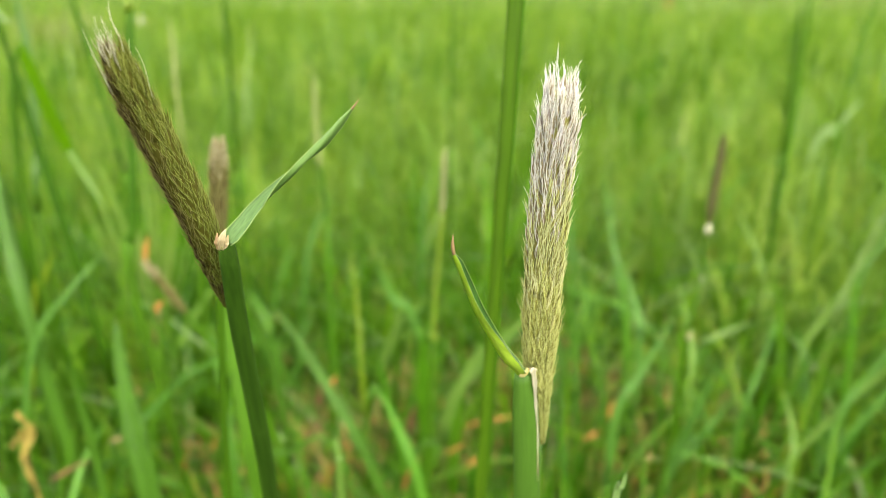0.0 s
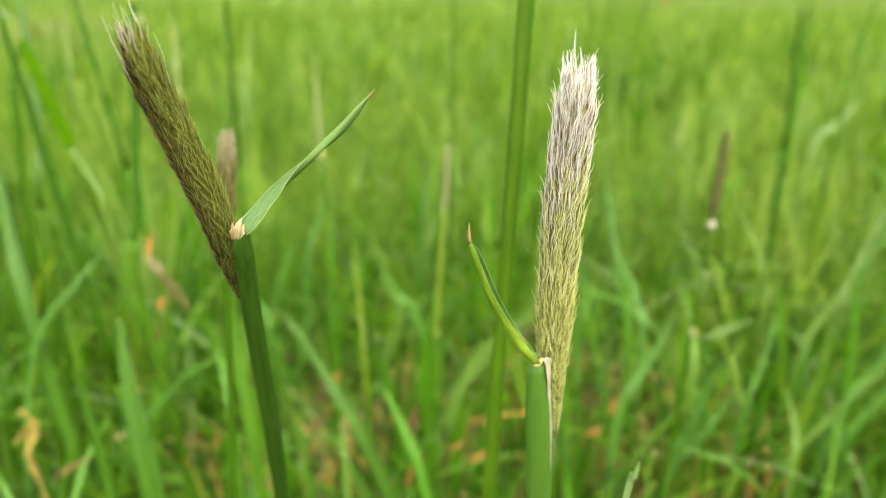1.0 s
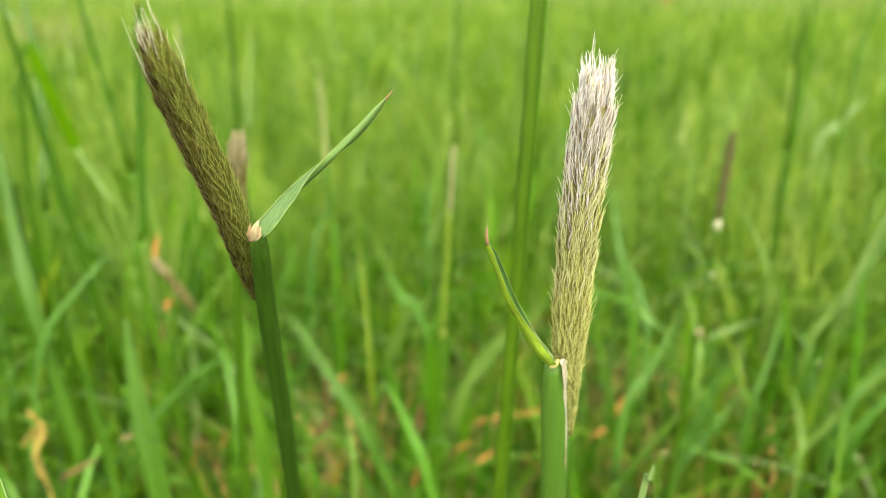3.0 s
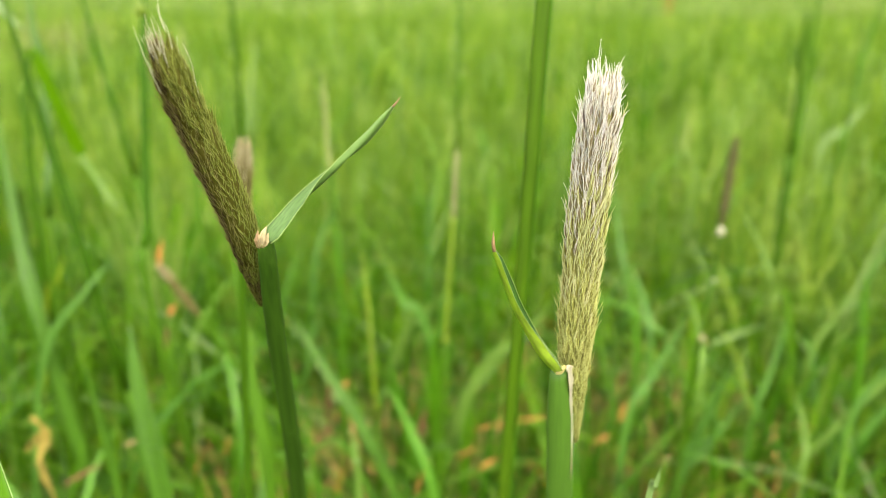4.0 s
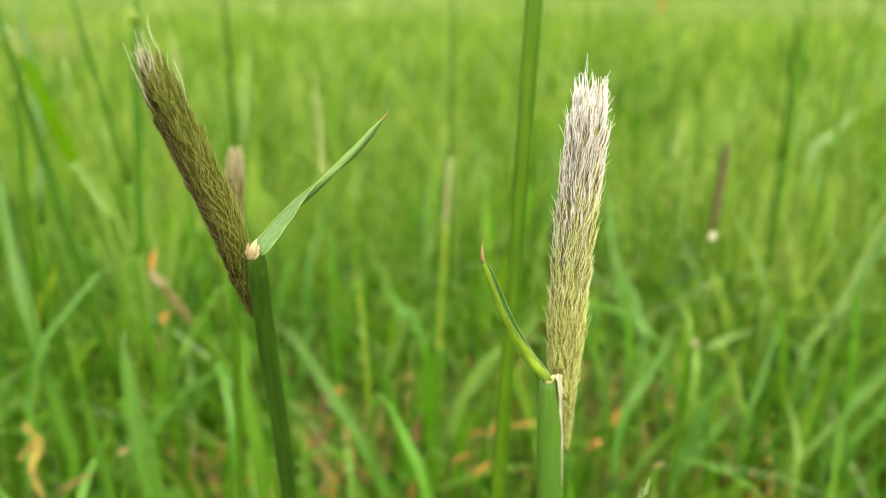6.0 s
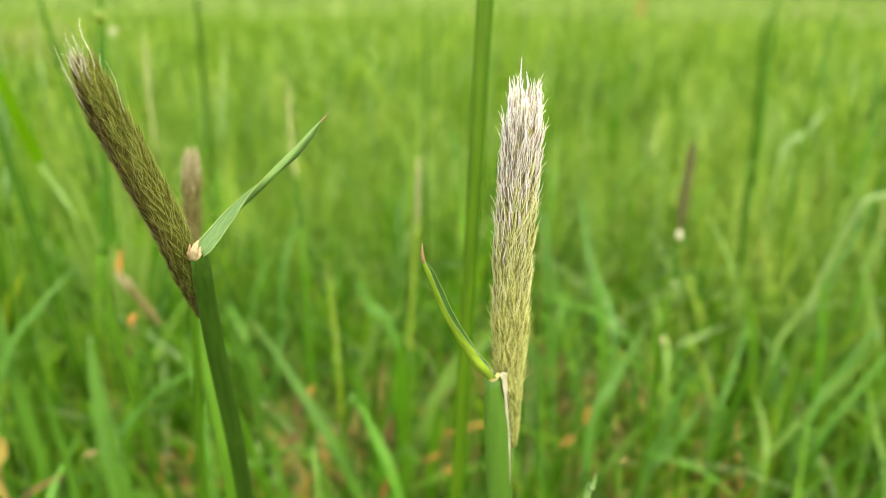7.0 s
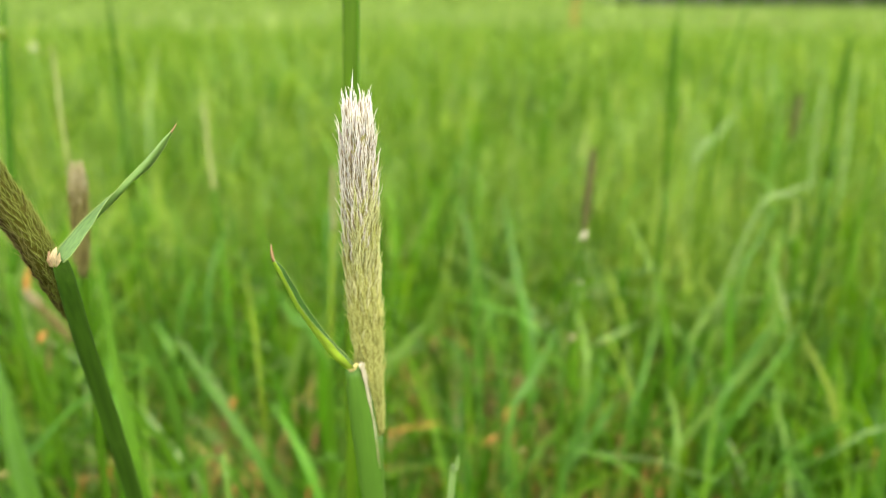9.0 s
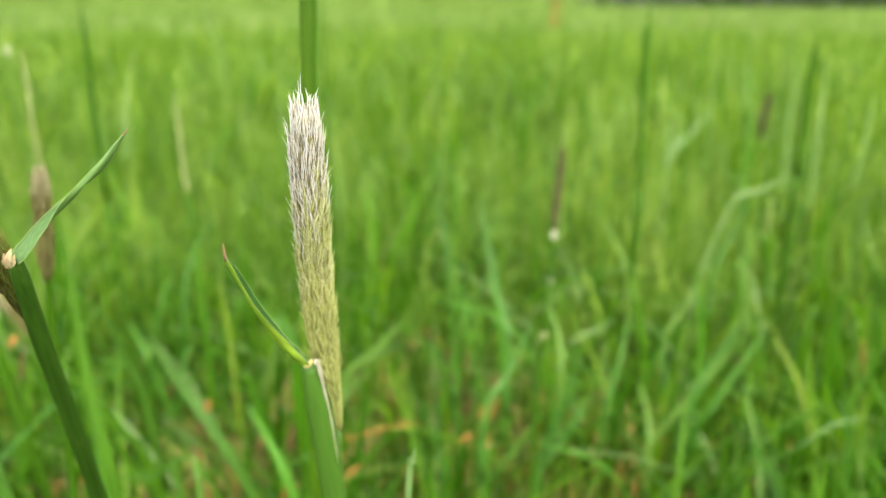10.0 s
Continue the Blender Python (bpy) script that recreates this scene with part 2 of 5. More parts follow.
def spline(points, n):
    """n points on a smooth curve through the given ones."""
    p = [Vector(q) for q in points]
    p = [p[0] * 2 - p[1]] + p + [p[-1] * 2 - p[-2]]
    out = []
    for i in range(n):
        u = i / (n - 1) * (len(p) - 3)
        k = min(int(u), len(p) - 4)
        t, (a, b, c, d) = u - k, p[k:k + 4]
        out.append(0.5 * ((2 * b) + (c - a) * t + (2 * a - 5 * b + 4 * c - d) * t * t + (3 * b - a - 3 * c + d) * t ** 3))
    return out


def even(path, n):
    """n points at equal steps along a path."""
    run = np.concatenate([[0], np.cumsum([(b - a).length for a, b in zip(path, path[1:])])])
    return [Vector([np.interp(t, run, [p[k] for p in path]) for k in range(3)]) for t in np.linspace(0, run[-1], n)]


def sections(path, face):
    """For each point of a path: the point, the side and the normal, the normal kept near face."""
    out = []
    for i, p in enumerate(path):
        tangent = (path[min(i + 1, len(path) - 1)] - path[max(i - 1, 0)]).normalized()
        side = tangent.cross(Vector(face)).normalized()
        out.append((p, side, side.cross(tangent).normalized()))
    return out


def tube(geo, path, radius, sides=8, flat=1.0, face=(0, -1, 0.02), slot=0):
    """A round or flattened stalk; radius(s) with s from 0 to 1."""
    rings = []
    for i, (p, side, up) in enumerate(sections(path, face)):
        r = radius(i / (len(path) - 1))
        rings.append([p + side * (r * math.cos(a)) + up * (r * flat * math.sin(a)) for a in [2 * math.pi * j / sides for j in range(sides)]])
    geo.loft(rings, slot)


def leaf(geo, path, width, face, fold=0.3, thick=0.00022, twist=None, slot=0, upper=None):
    """A grass leaf with a keel: half width width(s), fold up of its edges, thickness, and a turn about its length twist(s) in degrees."""
    rings = []
    for i, (p, side, up) in enumerate(sections(path, face)):
        s = i / (len(path) - 1)
        w = max(width(s), 0.00005)
        if twist:
            a = radians(twist(s))
            side, up = side * math.cos(a) + up * math.sin(a), up * math.cos(a) - side * math.sin(a)
        fold_s = fold(s) if callable(fold) else fold
        over = [(-1, fold_s), (-0.5, fold_s * 0.42), (0, 0), (0.5, fold_s * 0.42), (1, fold_s)]
        t = min(thick, w * 0.6)
        ring = [p + side * (w * a * math.sqrt(max(0.02, 1 - 0.6 * min(fold_s, 1.2) ** 2))) + up * (w * b) for a, b in over]
        ring += [q - up * (t * (2.2 if j == 2 else 1.0 if j in (1, 3) else 0.4)) for j, q in reversed(list(enumerate(ring)))]
        rings.append(ring)
    first = len(geo.m)
    geo.loft(rings, slot)
    if upper is not None:
        for i in range(len(rings) - 1):
            for j in range(4):
                geo.m[first + 10 * i + j] = upper
    return [r[0] for r in rings], [r[4] for r in rings]


def margins(geo, edges, radius):
    """The thin pale rims of a leaf."""
    for edge in edges:
        tube(geo, edge, lambda s: radius * (1 - 0.6 * s), 5, face=(0.31, -0.9, 0.3))


def part(name, geo, mats, parent=None, label=""):
    """One mesh object, under a thing or a part."""
    ob = new(name, geo.mesh(name, mats if isinstance(mats, (list, tuple)) else [mats]))
    ob.parent = parent
    return tagged(ob, label)


def thing(name, at, label, category, group=""):
    ob = new(name)
    ob.empty_display_size = 0.01
    ob.location = at
    return tagged(ob, label, category, group)


def under(parent, geo):
    """Move world coordinates of a geo into its thing's own space."""
    geo.v = [tuple(Vector(p) - parent.location) for p in geo.v]
    return geo


# ---- ground ----
def build_ground():
    rs = np.concatenate([np.linspace(0, 3, 61), np.geomspace(3.2, 600, 40)])
    n = 96
    geo = Geo()
    geo.v.append((0, 0, 0.0)), geo.uv.append((0, 0))
    for r in rs[1:]:
        for j in range(n):
            a = 2 * math.pi * j / n
            x, y = r * math.cos(a), r * math.sin(a)
            h = 0.012 * noise.noise((x * 6, y * 6, 0)) + 0.006 * noise.noise((x * 22, y * 22, 3)) if r < 4 else 0.0
            geo.v.append((x, y, h)), geo.uv.append((x, y))
    for j in range(n):
        geo.f.append((0, 1 + j, 1 + (j + 1) % n)), geo.m.append(0)
    for i in range(len(rs) - 2):
        for j in range(n):
            a, b = 1 + i * n + j, 1 + i * n + (j + 1) % n
            geo.f.append((a, a + n, b + n, b)), geo.m.append(0)
    tagged(part("ground", geo, MAT_SOIL), "brown crumbly meadow soil with patches of moss", "ground", kind="structure")


build_ground()


def sward(name, x, y, height, width, lean, mat, label, category, seed, heading=None, start=0.0, segs=4):
    """Many grass blades as one object: arrays of feet, heights, half widths and how far the tips lean over."""
    rng = np.random.default_rng(seed)
    n = len(x)
    turn = rng.uniform(0, 2 * np.pi, n) if heading is None else heading
    dirx, diry = np.cos(turn), np.sin(turn)
    wturn = turn + np.pi / 2 + rng.normal(0, 0.5, n)
    s = np.linspace(0, 1, segs + 1)
    rise = height[:, None] * (s - 0.35 * np.minimum(lean, 1.5)[:, None] * s ** 3)
    out = height[:, None] * lean[:, None] * (0.25 * s + 0.75 * s ** 2)
    cx, cy, cz = x[:, None] + dirx[:, None] * out, y[:, None] + diry[:, None] * out, start + rise
    w = width[:, None] * np.clip(1.15 * (1 - s ** 2.4), 0, 1) * (0.55 + 0.45 * np.minimum(1, s * 4))
    wx, wy = np.cos(wturn)[:, None] * w, np.sin(wturn)[:, None] * w
    k = segs * 3 + 1
    v = np.empty((n, k, 3))
    for i in range(segs):
        v[:, 3 * i] = np.stack([cx[:, i] - wx[:, i], cy[:, i] - wy[:, i], cz[:, i]], -1)
        v[:, 3 * i + 1] = np.stack([cx[:, i] + dirx * w[:, i] * 0.5, cy[:, i] + diry * w[:, i] * 0.5, cz[:, i] - 0.2 * w[:, i]], -1)
        v[:, 3 * i + 2] = np.stack([cx[:, i] + wx[:, i], cy[:, i] + wy[:, i], cz[:, i]], -1)
    v[:, -1] = np.stack([cx[:, -1], cy[:, -1], cz[:, -1]], -1)
    quads = [q for i in range(segs - 1) for q in ((3 * i, 3 * i + 1, 3 * i + 4, 3 * i + 3), (3 * i + 1, 3 * i + 2, 3 * i + 5, 3 * i + 4))]
    tris = [(3 * segs - 3, 3 * segs - 2, k - 1), (3 * segs - 2, 3 * segs - 1, k - 1)]
    base = (np.arange(n) * k)[:, None]
    loops = np.concatenate([(base + np.ravel(quads)).ravel(), (base + np.ravel(tris)).ravel()])
    nq, nt = n * len(quads), n * 2
    sizes = np.concatenate([np.full(nq, 4), np.full(nt, 3)])
    me = bpy.data.meshes.new(name)
    me.vertices.add(n * k), me.loops.add(len(loops)), me.polygons.add(nq + nt)
    me.vertices.foreach_set("co", v.ravel())
    me.loops.foreach_set("vertex_index", loops.astype(np.int32))
    me.polygons.foreach_set("loop_start", np.concatenate([[0], np.cumsum(sizes)[:-1]]).astype(np.int32))
    me.polygons.foreach_set("use_smooth", np.ones(nq + nt, dtype=bool))
    me.materials.append(mat)
    me.update(calc_edges=True)
    me.validate()
    return tagged(new(name, me), label, category, kind="stuff")


def fan(rng, count, near, far, half=0.85, turn=-0.05):
    """Feet spread evenly over a sector that opens towards +y."""
    r = np.sqrt(rng.uniform(near ** 2, far ** 2, count))
    a = rng.uniform(-half, half, count) + turn
    return r * np.sin(a), r * np.cos(a)


def tufted(rng, x, y, share, size, spread):
    """Draws a share of the feet together into tufts; gives the feet and each one's growth."""
    n = len(x)
    k = np.where(rng.random(n) < share, (np.arange(n) // size) * size, np.arange(n))
    wide = spread * np.hypot(x, y)[k] ** 0.7
    grow = rng.uniform(0.6, 1.2, n)
    return np.where(k == np.arange(n), x, x[k] + rng.normal(0, 1, n) * wide), np.where(k == np.arange(n), y, y[k] + rng.normal(0, 1, n) * wide), grow[k]


def build_meadow():
    rng = np.random.default_rng(11)
    # near sward, with bare patches where the soil shows
    x, y = fan(rng, 14000, 0.24, 1.6, 0.95)
    bare = np.ones(len(x))
    for bx, by, rx, ry in ((-0.095, 0.53, 0.05, 0.12), (0.15, 0.6, 0.06, 0.1), (-0.03, 0.62, 0.03, 0.06), (0.1, 0.56, 0.04, 0.08), (-0.2, 0.36, 0.03, 0.05), (0.03, 0.5, 0.03, 0.07)):
        bare *= np.clip(((x - bx) / rx) ** 2 + ((y - by) / ry) ** 2, 0.1, 1)
    keep = rng.random(len(x)) < bare
    x, y = x[keep], y[keep]
    grow = 0.06 * np.clip((y - 0.3) / 0.6, 0, 1) * rng.uniform(0.2, 1, len(x))
    h = rng.uniform(0.05, 0.2, len(x)) + grow
    w = np.where(rng.random(len(x)) < 0.4, rng.uniform(0.0014, 0.0031, len(x)), rng.uniform(0.0006, 0.0015, len(x)))
    lean = np.minimum(1.5, np.abs(rng.normal(0.5, 0.45, len(x))))
    # Paler to the back and right: the brighter light there is in the colour.
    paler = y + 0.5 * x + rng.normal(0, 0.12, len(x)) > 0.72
    for name, mat, sel, label, seed in (("meadow_grass", MAT_GRASS, ~paler, "dense fresh green meadow grass growing from soil", 1), ("light_meadow_grass", MAT_MIDDLE, paler, "meadow grass behind the foxtails, brighter light put into its green", 7)):
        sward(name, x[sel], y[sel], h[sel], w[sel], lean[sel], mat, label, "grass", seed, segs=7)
    # short young blades and moss between the taller ones
    x, y = fan(rng, 9000, 0.26, 1.1, 0.9)
    keep = rng.random(len(x)) > 0.75 * np.exp(-((x + 0.095) / 0.05) ** 2 - ((y - 0.55) / 0.09) ** 2)
    x, y = x[keep], y[keep]
    sward("short_grass", x, y, rng.uniform(0.02, 0.075, len(x)), rng.uniform(0.0006, 0.0016, len(x)), np.abs(rng.normal(0.7, 0.5, len(x))), MAT_MIDDLE, "short yellow-green young grass covering the soil", "grass", 22, segs=3)
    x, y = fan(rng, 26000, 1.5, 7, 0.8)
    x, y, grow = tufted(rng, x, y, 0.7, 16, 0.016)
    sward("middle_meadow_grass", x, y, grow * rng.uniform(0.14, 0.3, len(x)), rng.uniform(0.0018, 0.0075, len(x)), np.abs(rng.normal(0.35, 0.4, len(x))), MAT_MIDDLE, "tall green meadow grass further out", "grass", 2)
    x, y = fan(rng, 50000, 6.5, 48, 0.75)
    sward("far_meadow_grass", x, y, rng.uniform(0.16, 0.34, len(x)), rng.uniform(0.006, 0.016, len(x)), np.abs(rng.normal(0.4, 0.25, len(x))), MAT_FIELD, "meadow reaching to the hedge, yellow-green lightened for haze", "grass", 3, segs=3)
    x, y = fan(rng, 9000, 1.2, 3.6, 0.85)
    keep = rng.random(len(x)) < np.clip((3.6 - np.hypot(x, y)) / 2.2, 0, 1) ** 1.5
    x, y, grow = tufted(rng, x[keep], y[keep], 0.7, 14, 0.014)
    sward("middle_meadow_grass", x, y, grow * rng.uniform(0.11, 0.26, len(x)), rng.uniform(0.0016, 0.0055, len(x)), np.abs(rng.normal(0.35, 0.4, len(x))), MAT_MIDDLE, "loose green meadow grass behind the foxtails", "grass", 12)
    # the meadow goes on beside and behind the camera, thinning out evenly with distance
    n = 120000
    gap = 0.8 + rng.normal(0, 0.1, n)
    a = gap + rng.random(n) * (2 * np.pi - 2 * gap)
    r = 0.28 * np.exp(rng.random(n) * math.log(48 / 0.28))
    x, y = r * np.sin(a), r * np.cos(a)
    w = 0.0026 * (r / 0.5) ** 0.55 * rng.uniform(0.5, 1.6, n)
    tall = np.clip((r - 0.3) / 3.0, 0, 1)
    h = rng.uniform(0.06, 0.2, n) * (1 - tall) + rng.uniform(0.15, 0.33, n) * tall
    lean = np.abs(rng.normal(0.32, 0.28, n))
    disc, swing = 0.3 * np.sqrt(rng.random(1800)), rng.uniform(0, 2 * np.pi, 1800)
    sward("short_grass", disc * np.sin(swing), disc * np.cos(swing), rng.uniform(0.02, 0.08, 1800), rng.uniform(0.0007, 0.0018, 1800), np.abs(rng.normal(0.6, 0.4, 1800)), MAT_GRASS, "short green grass round the foxtail stems", "grass", 25, segs=3)
    # Each band is lighter further out, with haze put into its green.
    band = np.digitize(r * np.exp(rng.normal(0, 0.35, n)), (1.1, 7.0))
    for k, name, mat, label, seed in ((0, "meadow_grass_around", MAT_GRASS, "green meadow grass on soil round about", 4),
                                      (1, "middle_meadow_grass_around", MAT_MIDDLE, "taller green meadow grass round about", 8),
                                      (2, "far_meadow_grass_around", MAT_FIELD, "meadow stretching away all round, yellow-green lightened for haze", 9)):
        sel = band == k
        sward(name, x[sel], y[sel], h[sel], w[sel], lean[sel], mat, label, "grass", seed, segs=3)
    # dead blades standing in loose groups among the green
    n = 260
    cx, cy = np.array([-0.02, 0.1, 0.2, -0.09, 0.03, 0.15]), np.array([0.46, 0.5, 0.47, 0.48, 0.6, 0.55])
    k = rng.integers(0, 6, n)
    x, y = cx[k] + rng.normal(0, 0.045, n), cy[k] + rng.normal(0, 0.05, n)
    sward("dry_grass", x, np.maximum(y, 0.3), rng.uniform(0.05, 0.13, n), rng.uniform(0.0006, 0.0019, n), np.minimum(1.1, np.abs(rng.normal(0.5, 0.4, n))), MAT_LITTER, "dry orange-brown grass blades among the green", "dry grass", 14, segs=5)
    # pale straw lying over among the green
    n = 130
    k = rng.integers(0, 4, n)
    x, y = np.array([0.05, 0.13, 0.02, -0.09])[k] + rng.normal(0, 0.04, n), np.array([0.44, 0.5, 0.52, 0.46])[k] + rng.normal(0, 0.04, n)
    sward("straw", x, y, rng.uniform(0.06, 0.15, n), rng.uniform(0.0003, 0.0008, n), np.abs(rng.normal(0.8, 0.5, n)), MAT_STRAW, "pale straw-coloured blades among the green", "dry grass", 15, segs=5)
    # long narrow blades that have fallen over sideways
    n = 420
    x, y = fan(rng, n, 0.34, 1.0, 0.75)
    side = np.where(rng.random(n) < 0.5, 0.0, np.pi) + rng.normal(0, 0.4, n)
    sward("leaning_grass", x, y, rng.uniform(0.1, 0.2, n), rng.uniform(0.0009, 0.0022, n), rng.uniform(0.6, 1.5, n), MAT_GRASS, "narrow green blades leaning over sideways", "grass", 24, heading=side, segs=6)
    # tall thin stalks standing among the grass further back
    n = 210
    r, a = np.sqrt(rng.uniform(0.75 ** 2, 3.2 ** 2, n)), np.clip(rng.normal(0.12, 0.38, n), -0.7, 0.75)
    pale = rng.random(n) < 0.45
    for sel, mat, label, seed in ((pale, MAT_GLINT, "pale thin flowering stalks among the grass", 17), (~pale, MAT_DARKSTEM, "dark green thin stalks among the grass", 18)):
        k = int(sel.sum())
        sward("grass_stalks", r[sel] * np.sin(a[sel]), r[sel] * np.cos(a[sel]), rng.uniform(0.24, 0.4, k), 0.0016 * r[sel] ** 0.5 * rng.uniform(0.7, 1.6, k), np.abs(rng.normal(0.12, 0.1, k)), mat, label, "grass", seed, segs=5)
    # loose tufts, paler or deeper green than the rest
    for mat, n, seed, label in ((MAT_GRASS, 75, 31, "deep green tufts among lighter meadow grass"), (MAT_PALE, 70, 32, "pale green tufts in the meadow"), (MAT_FIELD, 60, 33, "yellowish tufts in the meadow")):
        r, a = np.sqrt(rng.uniform(0.7 ** 2, 2.6 ** 2, n)), rng.uniform(-0.75, 0.85, n)
        k = np.repeat(np.arange(n), 14)
        x, y = (r * np.sin(a))[k] + rng.normal(0, 0.009, len(k)) * r[k], (r * np.cos(a))[k] + rng.normal(0, 0.012, len(k))
        sward("grass_tufts", x, y, rng.uniform(0.14, 0.29, n)[k] * rng.uniform(0.7, 1, len(k)), rng.uniform(0.0016, 0.004, len(k)), np.abs(rng.normal(0.25, 0.2, len(k))), mat, label, "grass", seed, segs=5)
    # glossy narrow blades; the sky glint on them is put into their pale colour
    n = 500
    x, y = fan(rng, n, 0.4, 2.2, 0.7, 0.2)
    sward("shining_grass", x, y, rng.uniform(0.1, 0.24, n), rng.uniform(0.0007, 0.0022, n), rng.uniform(0.2, 1.4, n), MAT_GLINT, "narrow blades among the grass, coloured pale as sky glints", "grass", 34, segs=6)
    # withered patches far out
    for px, py, spread, label, seed in ((-1.7, 3.3, 0.13, "withered tan patch of grass beside the meadow", 19), (5.6, 10.6, 0.3, "withered pinkish patch of grass in the meadow", 20)):
        x, y = px + rng.normal(0, spread, 170), py + rng.normal(0, spread * 1.6, 170)
        sward("withered_grass", x, y, rng.uniform(0.2, 0.34, 170), rng.uniform(0.003, 0.008, 170), np.abs(rng.normal(0.4, 0.25, 170)), MAT_STRAW, label, "dry grass", seed, segs=3)
    # dead leaves lying between the stems
    x, y = fan(rng, 1600, 0.25, 1.6, 0.95)
    sward("dry_litter", x, y, rng.uniform(0.02, 0.08, len(x)), rng.uniform(0.0012, 0.0035, len(x)), rng.uniform(0.8, 2.2, len(x)), MAT_LITTER, "dry brown and orange leaves lying on soil", "leaf litter", 5, start=0.008)


build_meadow()


def build_hedge():
    rng = np.random.default_rng(21)
    n = 26000
    x = rng.uniform(-60, 60, n)
    dark = x + rng.normal(0, 1.5, n) > 14.5
    y, z = np.where(dark, rng.normal(50, 0.8, n), rng.normal(49, 2.5, n)), np.where(dark, rng.uniform(0, 2.4, n), rng.uniform(0, 0.75, n))
    h, w, lean = rng.uniform(0.15, 0.35, n), rng.uniform(0.08, 0.16, n), rng.uniform(0.2, 1.2, n)
    for name, sel, colour, label, seed in (("hedge", dark, (0.045, 0.09, 0.018), "dark green leafy hedge along the meadow edge", 6), ("herb_bank", ~dark, (0.24, 0.36, 0.09), "green bank of tall herbs beyond meadow", 16)):
        sward(name, x[sel], y[sel], h[sel], w[sel], lean[sel], plain_leaf(name + "_leaf", colour, through=0.15, rough=0.85, gloss=0.05), label, "hedge", seed, start=z[sel][:, None], segs=2)


build_hedge()


# ---- foxtail plants ----
def spikelet(rng, length=0.0048, wide=0.00062, awn=0.0028, hairs=5, rib=0.00013, curl=0.3, side_ribs=1):
    """One flattened spikelet, rooted at the origin, pointing up z with its back to +x: body, a keel that runs out into an awn, thinner side ribs, and short hairs."""
    geo = Geo()
    n, sides = 6, 6
    bow = rng.uniform(0.06, 0.14)
    centre = lambda s: Vector((length * (bow * math.sin(s * 2.6) + 0.02), 0, length * s))
    swell = lambda s: wide * max(0.06, math.sin(math.pi * min(1, 0.06 + 0.94 * s) ** 0.75)) ** 0.8
    rings = []
    for i in range(n + 1):
        r, c = swell(i / n), centre(i / n)
        rings.append([c + Vector((r * 0.62 * math.cos(a), r * math.sin(a), 0)) for a in [2 * math.pi * j / sides for j in range(sides)]])
    geo.loft(rings, 0)
    ribs = [(rng.uniform(-0.2, 0.2), awn, rib)]
    for k in range(side_ribs):
        ribs.append(((1 if k % 2 else -1) * rng.uniform(0.65, 0.95), awn * rng.uniform(0.15, 0.6), rib * 0.7))
    for y, reach, thick in ribs:
        sway, out, wave = rng.uniform(-curl, curl), rng.uniform(-0.35, 0.3), rng.uniform(-0.5, 0.5) * curl
        path = []
        for i in range(14):
            s = i / 13
            if s < 0.6:
                q = s / 0.6
                r = swell(q)
                path.append(centre(q) + Vector((r * 0.62 * math.sqrt(1 - y * y) + 0.5 * thick, r * y + wave * 0.0012 * math.sin(5.0 * q), 0)))
            else:
                q = (s - 0.6) / 0.4
                path.append(centre(0.98) + Vector((reach * q * (0.06 + out * q * q * 0.5) + 0.5 * thick, wide * y * 0.3 + wave * 0.0012 * math.sin(5.0) + reach * (sway * q * q - 0.25 * wave * math.sin(3.0 * q)), reach * q)))
        tube(geo, path, lambda s: thick * (1 - 0.7 * max(0, s - 0.45) / 0.55), 4, face=(1, 0, 0.01), slot=1)
    for _ in range(hairs):
        s = rng.uniform(0.25, 0.95)
        a = centre(s) + Vector((wide * 0.6, 0, 0))
        b = a + Vector((rng.uniform(0.2, 0.5), rng.uniform(-0.35, 0.35), 0.8)).normalized() * rng.uniform(0.0006, 0.0014)
        tube(geo, [a, (a + b) / 2 + Vector((0.00005, 0, 0)), b], lambda s: 0.00005 * (1 - 0.8 * s), 3, face=(0.3, 1, 0), slot=1)
    return geo


